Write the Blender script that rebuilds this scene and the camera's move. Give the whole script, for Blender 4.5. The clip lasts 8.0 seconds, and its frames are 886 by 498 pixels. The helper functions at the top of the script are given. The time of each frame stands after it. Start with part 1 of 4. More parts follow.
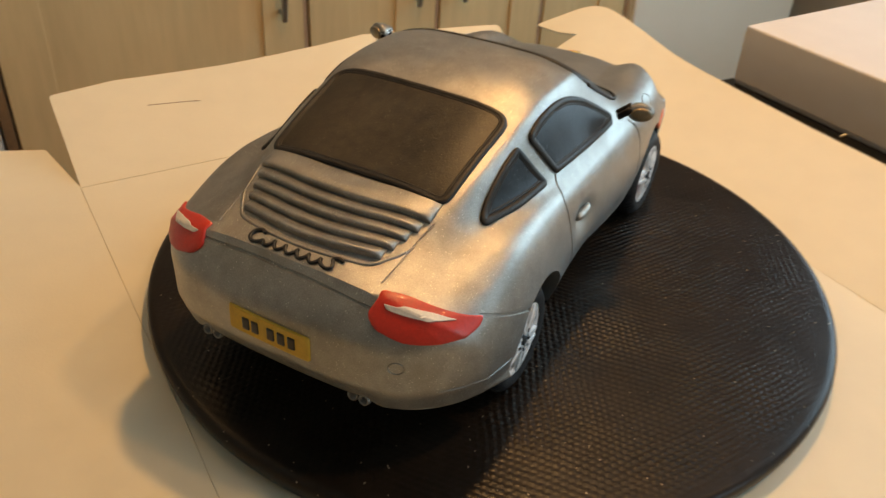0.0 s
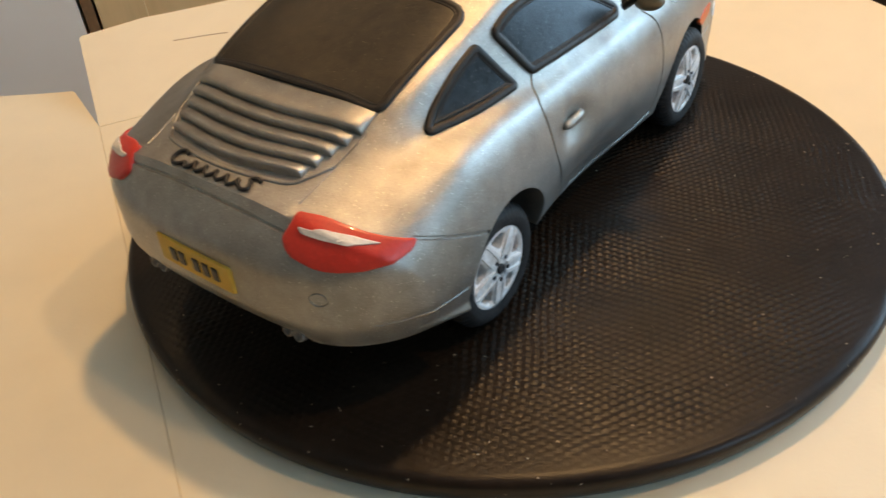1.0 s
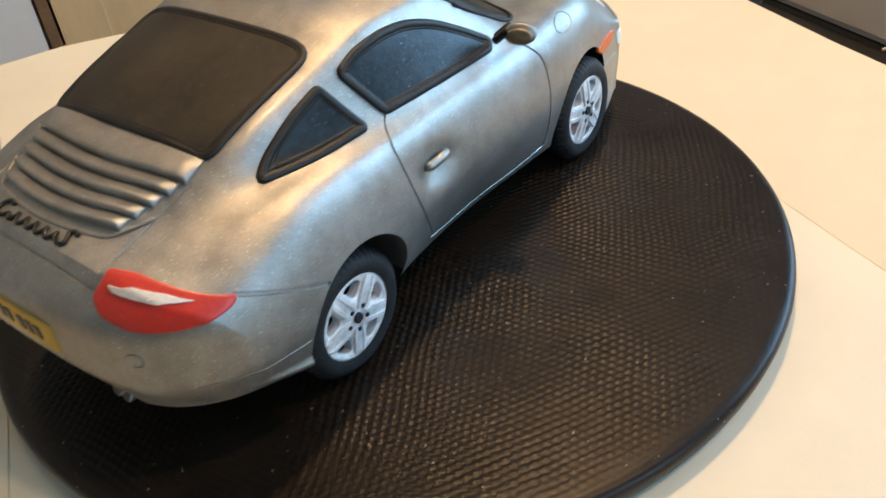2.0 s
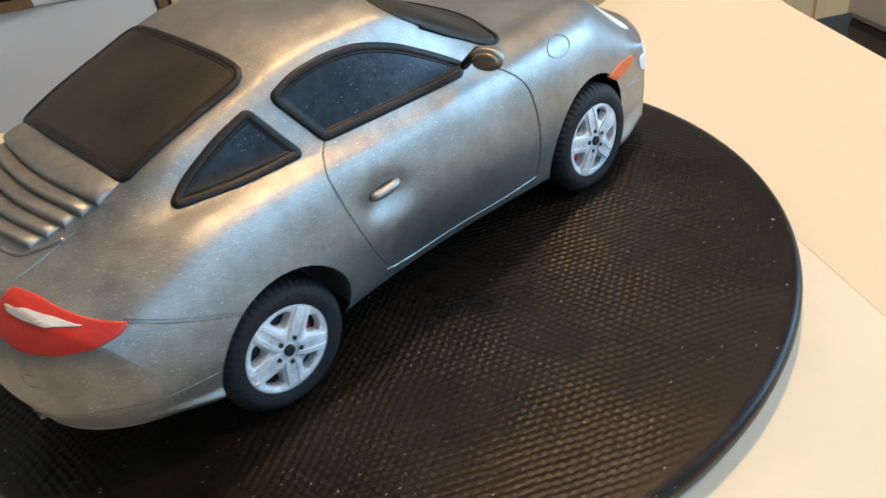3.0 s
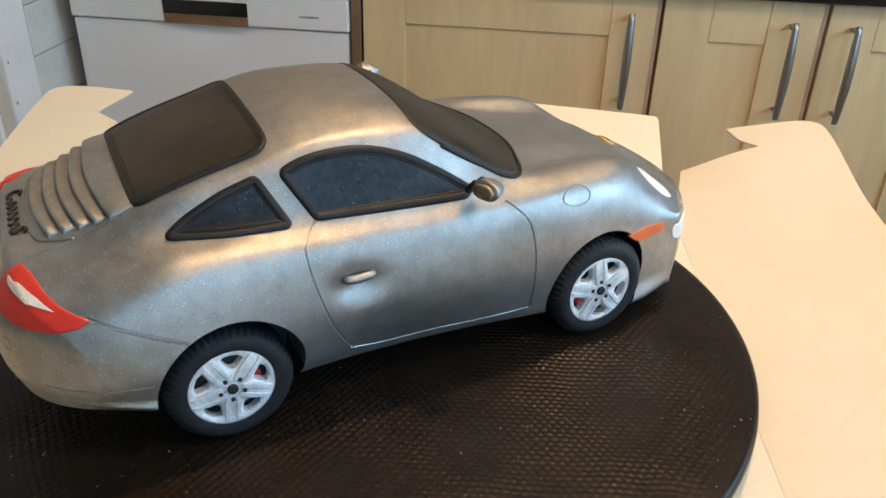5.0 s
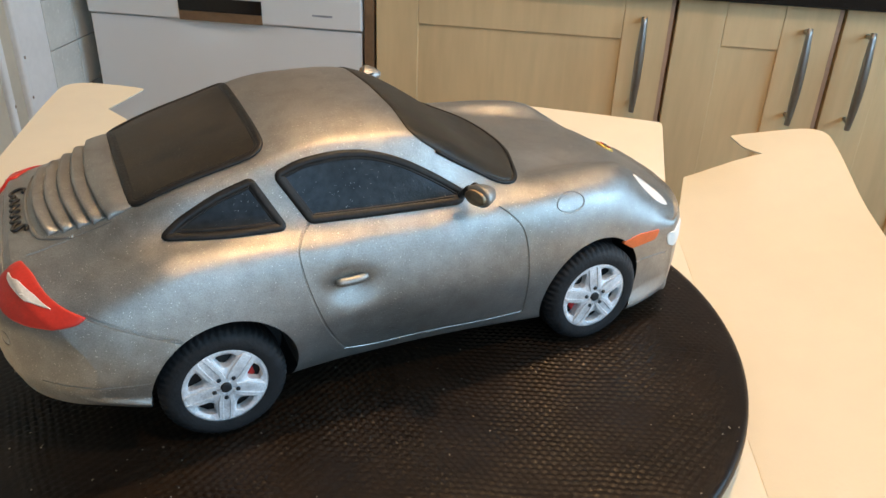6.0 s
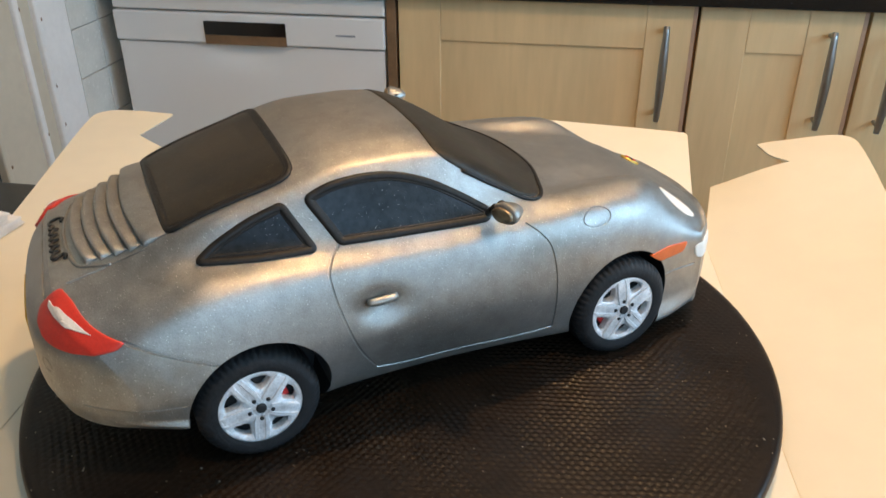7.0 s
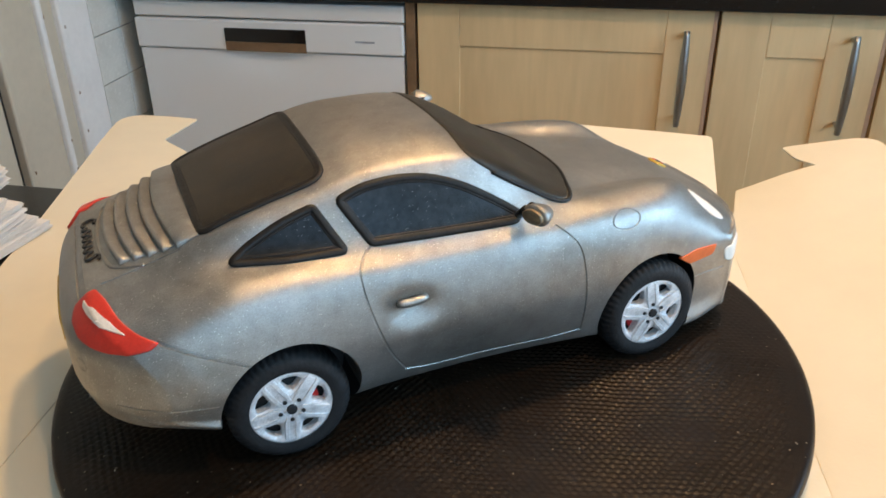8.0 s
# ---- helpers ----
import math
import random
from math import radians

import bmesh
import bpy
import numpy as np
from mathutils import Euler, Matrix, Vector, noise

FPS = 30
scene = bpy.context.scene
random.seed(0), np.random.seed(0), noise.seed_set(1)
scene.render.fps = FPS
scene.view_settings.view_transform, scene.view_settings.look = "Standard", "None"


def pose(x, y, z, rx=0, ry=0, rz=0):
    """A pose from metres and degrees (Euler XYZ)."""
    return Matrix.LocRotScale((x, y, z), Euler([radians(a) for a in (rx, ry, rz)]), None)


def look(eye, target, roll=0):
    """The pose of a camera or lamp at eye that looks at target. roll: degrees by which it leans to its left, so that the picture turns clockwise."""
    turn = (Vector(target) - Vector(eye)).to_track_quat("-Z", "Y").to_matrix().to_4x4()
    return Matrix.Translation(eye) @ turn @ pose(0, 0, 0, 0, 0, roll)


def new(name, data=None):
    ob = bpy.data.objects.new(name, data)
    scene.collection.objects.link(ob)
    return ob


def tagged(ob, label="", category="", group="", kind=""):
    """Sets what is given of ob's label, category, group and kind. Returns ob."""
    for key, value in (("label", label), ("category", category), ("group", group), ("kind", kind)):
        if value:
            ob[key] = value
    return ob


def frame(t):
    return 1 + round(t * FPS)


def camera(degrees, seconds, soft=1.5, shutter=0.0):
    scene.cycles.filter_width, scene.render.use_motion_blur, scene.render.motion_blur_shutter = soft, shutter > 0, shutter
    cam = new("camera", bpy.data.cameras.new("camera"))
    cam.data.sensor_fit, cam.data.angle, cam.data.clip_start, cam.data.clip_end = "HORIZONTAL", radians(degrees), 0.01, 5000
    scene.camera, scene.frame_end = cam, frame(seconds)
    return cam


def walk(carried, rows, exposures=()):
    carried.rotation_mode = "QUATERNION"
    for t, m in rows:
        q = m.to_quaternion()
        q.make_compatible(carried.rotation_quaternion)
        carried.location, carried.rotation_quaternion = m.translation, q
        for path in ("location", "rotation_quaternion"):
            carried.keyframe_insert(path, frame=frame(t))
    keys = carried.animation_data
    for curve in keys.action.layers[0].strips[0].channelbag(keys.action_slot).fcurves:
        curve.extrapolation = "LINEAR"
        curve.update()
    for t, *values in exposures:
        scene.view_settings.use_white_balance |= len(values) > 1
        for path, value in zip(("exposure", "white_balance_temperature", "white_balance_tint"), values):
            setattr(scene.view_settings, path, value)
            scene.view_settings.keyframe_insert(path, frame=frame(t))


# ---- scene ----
from mathutils.bvhtree import BVHTree

cam = camera(56.5, 8.0, shutter=0.5)
PATH = [
    (0.0, (-0.3958, -0.1881, 1.2091), (-0.0663, -0.0167, 0.9551), 3.35),
    (0.5, (-0.3526, -0.2068, 1.1878), (-0.0557, 0.0029, 0.9226), -1.91),
    (1.0, (-0.3270, -0.2376, 1.1729), (-0.0533, -0.0126, 0.8955), -5.29),
    (1.5, (-0.3081, -0.2555, 1.1768), (-0.0338, -0.0356, 0.8960), -4.35),
    (2.0, (-0.2734, -0.2738, 1.1698), (0.0032, -0.0459, 0.8976), -5.88),
    (2.2, (-0.2625, -0.2828, 1.1675), (0.0069, -0.0393, 0.9016), -7.26),
    (3.3, (-0.1855, -0.3249, 1.1557), (0.0388, -0.0289, 0.9015), -8.59),
    (3.5, (-0.1739, -0.3260, 1.1563), (0.0476, -0.0232, 0.9078), -7.52),
    (4.0, (-0.1568, -0.3448, 1.1603), (0.0508, -0.0271, 0.9185), -3.43),
    (4.5, (-0.1528, -0.3721, 1.1682), (0.0286, -0.0258, 0.9453), -0.13),
    (5.0, (-0.1507, -0.3801, 1.1789), (0.0293, -0.0303, 0.9604), 1.72),
    (6.5, (-0.1418, -0.3891, 1.1852), (0.0254, -0.0343, 0.9646), 1.66),
    (7.0, (-0.1451, -0.3893, 1.1879), (0.0160, -0.0271, 0.9748), -0.24),
    (7.5, (-0.1489, -0.3875, 1.1890), (0.0135, -0.0218, 0.9831), -0.64),
    (8.0, (-0.1518, -0.3876, 1.1860), (0.0022, -0.0205, 0.9761), -0.76),
]
EXPOSURES = [(0.0, -0.02, 10300, 16), (0.6, 0.15, 9300, 16), (1.0, 0.24, 8500, 14), (1.5, 0.38, 7550, 12), (2.0, 0.40, 7300, 11), (3.5, 0.37, 6950, 10), (4.5, 0.37, 7250, 11), (8.0, 0.37, 7700, 13)]
walk(cam, [(t, look(eye, target, roll)) for t, eye, target, roll in PATH], EXPOSURES)

# ------------------------------------------------------------------ directions of the room
# u runs along the cabinet fronts, v from the worktop towards the cabinets
PHI = radians(-34.27)
UD = Vector((math.cos(PHI), math.sin(PHI), 0))
VD = Vector((-math.sin(PHI), math.cos(PHI), 0))
ROOM = Matrix((( UD.x, VD.x, 0, 0), (UD.y, VD.y, 0, 0), (0, 0, 1, 0), (0, 0, 0, 1)))
FRONT = 1.219          # v of the cabinet fronts
ZB = 0.915             # top of the cake board


def uv(u, v, z=0.0):
    return UD * u + VD * v + Vector((0, 0, z))


# ------------------------------------------------------------------ light
world = bpy.data.worlds.new("world")
scene.world = world
world.use_nodes = True
wn = world.node_tree.nodes
sky = wn.new("ShaderNodeTexSky")
sky.sky_type = "NISHITA"
sky.sun_disc = False
sky.sun_elevation = radians(35)
sky.sun_rotation = radians(200)
world.node_tree.links.new(sky.outputs[0], wn["Background"].inputs[0])
wn["Background"].inputs[1].default_value = 0.12


def lamp(name, kind, energy, colour, m, size=0.1, size_y=None):
    data = bpy.data.lights.new(name, kind)
    data.energy, data.color = energy, colour
    if kind == "AREA":
        data.shape, data.size = "RECTANGLE" if size_y else "DISK", size
        if size_y:
            data.size_y = size_y
    elif kind == "SUN":
        data.angle = size
    else:
        data.shadow_soft_size = size
    ob = new(name, data)
    ob.matrix_world = m
    return ob


# place, watts and width: a low hanging spot over the cake, a weak one beside it, and two unseen fill lamps added at the
# ceiling
SPOTS = [(0.285, 0.005, 1.93, 5.5, 0.07), (0.13, -0.56, 1.93, 2.8, 0.07), (0.20, 1.00, 2.375, 2.4, 0.25), (1.10, 0.25, 2.375, 2.3, 0.30)]
for sx, sy, sz, watts, wide in SPOTS:
    lamp("spot_and_fill_lamp", "AREA", watts, (1.0, 0.655, 0.335), look((sx, sy, sz), (sx, sy, 0)), wide)
U1, WIN_V, WIN_W = 1.95, 0.16, 0.62    # the window: wall it is in, middle and half width
lamp("window_and_fill_daylight", "AREA", 38.0, (0.30, 0.61, 1.0), look(uv(U1 + 0.06, WIN_V, 1.62), uv(0, WIN_V, 1.4)), 2 * WIN_W - 0.05, 1.1)

FILL_U, FILL_W = 1.35, 0.55             # an unseen second window added as fill, in the wall behind the worktop
lamp("window_and_fill_daylight", "AREA", 21.0, (0.26, 0.58, 1.0), look(uv(FILL_U, -1.96, 1.60), uv(FILL_U, 0, 1.35)), 2 * FILL_W - 0.05, 1.1)

# ------------------------------------------------------------------ materials
MATS = {}


def material(name, colour, rough=0.5, metal=0.0, vary=0.12, scale=40.0, bump=0.0, bump_scale=300.0, spread=0.08,
             dark=None, fleck=0.0, fleck_scale=1500.0, fleck_colour=(0.8, 0.78, 0.72), coat=0.0, spec=0.5, grain=None, swell=0.0, swell_scale=60.0, grit=0.0, grit_scale=2600.0):
    """Principled surface with colour variation at two scales, uneven gloss and fine relief."""
    m = bpy.data.materials.new(name)
    m.use_nodes = True
    n, l = m.node_tree.nodes, m.node_tree.links
    p = n["Principled BSDF"]
    tc = n.new("ShaderNodeTexCoord")
    where = tc.outputs["Object"]
    if grain:
        mp = n.new("ShaderNodeMapping")
        mp.inputs["Scale"].default_value = grain
        l.new(where, mp.inputs["Vector"])
        where = mp.outputs["Vector"]
    a, b = n.new("ShaderNodeTexNoise"), n.new("ShaderNodeTexNoise")
    for q, s, d in ((a, scale, 4), (b, scale * 7.3, 6)):
        q.inputs["Scale"].default_value, q.inputs["Detail"].default_value = s, d
        l.new(where, q.inputs["Vector"])
    mixn = n.new("ShaderNodeMath")
    mixn.operation = "MULTIPLY_ADD"
    mixn.inputs[1].default_value = 0.4
    l.new(b.outputs[0], mixn.inputs[0])
    half = n.new("ShaderNodeMath")
    half.operation = "MULTIPLY"
    half.inputs[1].default_value = 0.6
    l.new(a.outputs[0], half.inputs[0])
    l.new(half.outputs[0], mixn.inputs[2])
    ramp = n.new("ShaderNodeValToRGB")
    d = dark or tuple(c * (1 - 2.2 * vary) for c in colour)
    e = tuple(min(1.0, c * (1 + 1.2 * vary)) for c in colour)
    ramp.color_ramp.elements[0].position, ramp.color_ramp.elements[1].position = 0.3, 0.7
    ramp.color_ramp.elements[0].color, ramp.color_ramp.elements[1].color = (*d, 1), (*e, 1)
    l.new(mixn.outputs[0], ramp.inputs[0])
    out = ramp.outputs[0]
    if fleck:
        v = n.new("ShaderNodeTexVoronoi")
        v.inputs["Scale"].default_value = fleck_scale
        l.new(tc.outputs["Object"], v.inputs["Vector"])
        sepc = n.new("ShaderNodeSeparateColor")
        l.new(v.outputs["Color"], sepc.inputs[0])
        cut = n.new("ShaderNodeMath")
        cut.operation = "GREATER_THAN"
        cut.inputs[1].default_value = 1.0 - fleck
        l.new(sepc.outputs[0], cut.inputs[0])
        mx = n.new("ShaderNodeMix")
        mx.data_type = "RGBA"
        mx.inputs["B"].default_value = (*fleck_colour, 1)
        l.new(cut.outputs[0], mx.inputs["Factor"])
        l.new(out, mx.inputs["A"])
        out = mx.outputs["Result"]
    if grit:
        # fine dusting: lighter and darker specks of pearl powder
        g = n.new("ShaderNodeTexNoise")
        g.inputs["Scale"].default_value, g.inputs["Detail"].default_value = grit_scale, 2
        l.new(tc.outputs["Object"], g.inputs["Vector"])
        span = n.new("ShaderNodeMapRange")
        span.inputs["From Min"].default_value, span.inputs["From Max"].default_value = 0.32, 0.68
        span.inputs["To Min"].default_value, span.inputs["To Max"].default_value = 1 - grit, 1 + grit
        l.new(g.outputs[0], span.inputs["Value"])
        by = n.new("ShaderNodeVectorMath")
        by.operation = "SCALE"
        l.new(out, by.inputs[0])
        l.new(span.outputs[0], by.inputs["Scale"])
        out = by.outputs[0]
    l.new(out, p.inputs["Base Color"])
    rr = n.new("ShaderNodeMapRange")
    rr.inputs["To Min"].default_value, rr.inputs["To Max"].default_value = max(0.02, rough - spread), min(1, rough + spread)
    l.new(b.outputs[0], rr.inputs["Value"])
    l.new(rr.outputs[0], p.inputs["Roughness"])
    p.inputs["Metallic"].default_value = metal
    p.inputs["Coat Weight"].default_value = coat
    p.inputs["Specular IOR Level"].default_value = spec
    if bump:
        c = n.new("ShaderNodeTexNoise")
        c.inputs["Scale"].default_value, c.inputs["Detail"].default_value = bump_scale, 5
        l.new(tc.outputs["Object"], c.inputs["Vector"])
        bp = n.new("ShaderNodeBump")
        bp.inputs["Strength"].default_value, bp.inputs["Distance"].default_value = bump, 0.001
        l.new(c.outputs[0], bp.inputs["Height"])
        l.new(bp.outputs[0], p.inputs["Normal"])
        if swell:
            # slow unevenness of a surface smoothed by hand
            w = n.new("ShaderNodeTexNoise")
            w.inputs["Scale"].default_value, w.inputs["Detail"].default_value = swell_scale, 1.5
            l.new(tc.outputs["Object"], w.inputs["Vector"])
            wb = n.new("ShaderNodeBump")
            wb.inputs["Strength"].default_value, wb.inputs["Distance"].default_value = 1.0, swell
            l.new(w.outputs[0], wb.inputs["Height"])
            l.new(wb.outputs[0], bp.inputs["Normal"])
    MATS[name] = m
    return m


SILVER = material("silver_lustre_icing", (0.352, 0.346, 0.327), 0.365, 0.80, 0.20, 19, 0.22, 2400, 0.07, dark=(0.245, 0.236, 0.214), fleck=0.008, fleck_scale=2900, fleck_colour=(0.66, 0.63, 0.57), swell=0.0014, swell_scale=34, grit=0.15, grit_scale=2000)
SMOKE = material("dark_pearl_icing", (0.036, 0.029, 0.019), 0.42, 0.10, 0.35, 30, 0.16, 900, 0.08, spec=0.30, fleck=0.003, fleck_scale=4200, fleck_colour=(0.20, 0.18, 0.14))
SIDEGLASS = material("blue_black_pearl_icing", (0.030, 0.037, 0.042), 0.38, 0.75, 0.30, 40, 0.15, 900, 0.10, fleck=0.004, fleck_scale=3600, fleck_colour=(0.24, 0.25, 0.25))
BEAD = material("charcoal_icing_bead", (0.014, 0.0125, 0.011), 0.45, 0.0, 0.3, 120, 0.25, 500, spec=0.3)
TYRE = material("black_icing_tyre", (0.014, 0.0145, 0.0155), 0.66, 0.0, 0.3, 200, 0.35, 700, spec=0.35)
WHEEL = material("silver_painted_rim", (0.78, 0.78, 0.785), 0.48, 0.20, 0.20, 130, 0.4, 900)
DARK = material("black_parts_and_shade", (0.012, 0.012, 0.013), 0.7, 0.0, 0.2)
RED = material("red_icing", (0.62, 0.035, 0.02), 0.40, 0.0, 0.10, 90, 0.15, 500, coat=0.15)
CALIPER = material("red_brake_paint", (0.55, 0.02, 0.02), 0.45, 0.0, 0.1, 200)
PEARL = material("white_pearl_icing", (0.72, 0.68, 0.62), 0.45, 0.1, 0.1, 150, 0.2, 500)
WHITE_PAINT = material("white_gloss_woodwork", (0.78, 0.75, 0.69), 0.4, 0.0, 0.04, 12, 0.1, 150)
ORANGE = material("orange_icing", (0.75, 0.13, 0.03), 0.42, 0.0, 0.1, 150, 0.15, 500)
YELLOW = material("yellow_icing", (0.72, 0.42, 0.06), 0.5, 0.0, 0.1, 120, 0.2, 500)
GOLD = material("gold_paint", (0.75, 0.5, 0.12), 0.35, 0.6, 0.1, 300)
BRONZE = material("bronze_mirror_paint", (0.28, 0.22, 0.15), 0.35, 0.75, 0.15, 200)
INK = material("black_icing_ink", (0.012, 0.012, 0.012), 0.35, 0.0, 0.1, 200)
STEEL = material("brushed_steel", (0.36, 0.35, 0.335), 0.36, 1.0, 0.06, 60)
EXHAUST = material("silver_exhaust_paint", (0.20, 0.20, 0.20), 0.4, 0.6, 0.2, 200)
# pale flecks: light specks on the icing, with small warm glints painted in
BOARD = material("black_embossed_icing", (0.0145, 0.0092, 0.0060), 0.33, 0.0, 0.25, 30, 0.12, 900, 0.10, fleck=0.0008, fleck_scale=1700, fleck_colour=(0.42, 0.36, 0.29), spec=0.20)
CARD = material("cream_cardboard", (0.73, 0.665, 0.515), 0.62, 0.0, 0.03, 6, 0.08, 500, coat=0.05)
CREASE = material("scored_card", (0.60, 0.53, 0.39), 0.7, 0.0, 0.05, 30)
BOXCARD = material("white_cake_box_card", (0.68, 0.645, 0.62), 0.6, 0.0, 0.03, 6, 0.05, 500)
CREAM = material("cream_appliance_enamel", (0.76, 0.70, 0.60), 0.3, 0.0, 0.01, 6, 0.0, 200, 0.02)
WORKTOP = material("black_laminate_worktop", (0.007, 0.007, 0.0075), 0.17, 0.0, 0.2, 60, 0.02, 700, 0.03, fleck=0.004, fleck_scale=500, fleck_colour=(0.04, 0.04, 0.04))
BIRCH = material("birch_veneer", (0.70, 0.49, 0.265), 0.42, 0.0, 0.075, 9, 0.04, 300, coat=0.1, grain=(1.0, 1.0, 0.12))
EDGING = material("pink_brown_edging", (0.42, 0.25, 0.16), 0.5, 0.0, 0.1, 20)
WALNUT = material("brown_edge_strip", (0.22, 0.12, 0.06), 0.5, 0.0, 0.15, 20)
ENAMEL = material("white_appliance_enamel", (0.74, 0.72, 0.69), 0.30, 0.0, 0.004, 6, 0.0, 200, 0.01)
GLOSSBLACK = material("black_display_glass", (0.008, 0.008, 0.009), 0.08, 0.0, 0.1)
PAINT = material("white_gloss_woodwork", (0.78, 0.76, 0.73), 0.4, 0.0, 0.04, 12, 0.1, 150)
MAGNOLIA = material("beige_door_paint", (0.56, 0.49, 0.38), 0.5, 0.0, 0.05, 8, 0.05, 200)
TILE = material("pale_grey_wall_tile", (0.66, 0.655, 0.60), 0.25, 0.0, 0.06, 20, 0.06, 60)
GROUT = material("grey_grout", (0.52, 0.515, 0.48), 0.85, 0.0, 0.1, 100)
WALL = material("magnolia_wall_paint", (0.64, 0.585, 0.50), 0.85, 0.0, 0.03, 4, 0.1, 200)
# darker copies of the wall paint, to dim what the car body reflects
NORTH = material("half_dimmed_wall_paint", (0.44, 0.40, 0.34), 0.85, 0.0, 0.03, 4, 0.1, 200)
SHADY = material("dimmed_wall_paint", (0.34, 0.295, 0.24), 0.85, 0.0, 0.03, 4, 0.1, 200)
CEIL = material("white_ceiling_paint", (0.80, 0.78, 0.75), 0.9, 0.0, 0.02, 4, 0.1, 200)
FLOOR = material("beige_vinyl_floor", (0.38, 0.33, 0.27), 0.45, 0.0, 0.1, 8, 0.05, 100)
PAPER = material("white_printed_paper", (0.75, 0.75, 0.74), 0.7, 0.0, 0.05, 60)
PRINT = material("grey_newsprint", (0.35, 0.36, 0.38), 0.7, 0.0, 0.3, 150)

# ------------------------------------------------------------------ mesh helpers


def mesh_of(name, verts, faces, mat, smooth=True):
    me = bpy.data.meshes.new(name)
    me.from_pydata([tuple(v) for v in verts], [], faces)
    me.materials.append(mat)
    if smooth:
        me.shade_smooth()
    me.update()
    return me


def part(name, me, parent, label="", m=None):
    ob = new(name, me)
    if parent:
        ob.parent = parent
    if m is not None:
        ob.matrix_basis = m
    return tagged(ob, label) if label else ob


def from_bm(name, bm, mat, smooth=False):
    me = bpy.data.meshes.new(name)
    bmesh.ops.recalc_face_normals(bm, faces=bm.faces)
    bm.to_mesh(me)
    bm.free()
    me.materials.append(mat)
    if smooth:
        me.shade_smooth()
    return me


def box(name, x0, x1, y0, y1, z0, z1, mat, bevel=0.002, segs=2):
    bm = bmesh.new()
    bmesh.ops.create_cube(bm, size=1)
    for v in bm.verts:
        v.co = Vector(((x0 + x1) / 2 + v.co.x * (x1 - x0), (y0 + y1) / 2 + v.co.y * (y1 - y0), (z0 + z1) / 2 + v.co.z * (z1 - z0)))
    if bevel:
        bmesh.ops.bevel(bm, geom=bm.edges[:], offset=bevel, segments=segs, affect="EDGES", profile=0.5)
    return from_bm(name, bm, mat)


def tube(name, pts, r, mat, closed=False, sides=10, flat=1.0, normals=None, taper=None):
    """A round or flattened bead along points; flat squeezes it along the given normals."""
    pts = [Vector(p) for p in pts]
    n = len(pts)
    verts, faces = [], []
    for i, p in enumerate(pts):
        a = pts[(i - 1) % n] if closed or i else p
        b = pts[(i + 1) % n] if closed or i < n - 1 else p
        t = (b - a).normalized()
        up = normals[i] if normals else (Vector((0, 0, 1)) if abs(t.z) < 0.9 else Vector((0, 1, 0)))
        s = t.cross(up).normalized()
        w = s.cross(t).normalized()
        rr = r * (taper[i] if taper else 1)
        for k in range(sides):
            c = 2 * math.pi * k / sides
            verts.append(p + s * math.cos(c) * rr + w * math.sin(c) * rr * flat)
    for i in range(n if closed else n - 1):
        j = (i + 1) % n
        for k in range(sides):
            k2 = (k + 1) % sides
            faces.append((i * sides + k, j * sides + k, j * sides + k2, i * sides + k2))
    if not closed:
        faces.append(tuple(range(sides)))
        faces.append(tuple(range((n - 1) * sides, n * sides))[::-1])
    return mesh_of(name, verts, faces, mat)


def lathe(name, prof, mat, axis="y", n=64, cap=True):
    """Turned shape: prof holds (radius, along) pairs, turned round the axis."""
    verts, faces = [], []
    for r, a in prof:
        for k in range(n):
            c = 2 * math.pi * k / n
            x, z = r * math.cos(c), r * math.sin(c)
            verts.append((x, a, z) if axis == "y" else (x, z, a))
    for i in range(len(prof) - 1):
        for k in range(n):
            k2 = (k + 1) % n
            faces.append((i * n + k, i * n + k2, (i + 1) * n + k2, (i + 1) * n + k))
    if cap:
        faces.append(tuple(range(n))[::-1])
        faces.append(tuple(range((len(prof) - 1) * n, len(prof) * n)))
    me = mesh_of(name, verts, faces, mat)
    return me


def catmull(pts, per=8, closed=False):
    """A smooth line through points."""
    pts = [Vector(p) for p in pts]
    n, out = len(pts), []
    for i in range(n if closed else n - 1):
        if closed:
            a, b, c, d = (pts[(i + k) % n] for k in (-1, 0, 1, 2))
        else:
            a, b, c, d = pts[max(i - 1, 0)], pts[i], pts[i + 1], pts[min(i + 2, n - 1)]
        for k in range(per):
            t = k / per
            out.append(0.5 * (2 * b + (c - a) * t + (2 * a - 5 * b + 4 * c - d) * t * t + (3 * b - a - 3 * c + d) * t ** 3))
    if not closed:
        out.append(pts[-1])
    return out


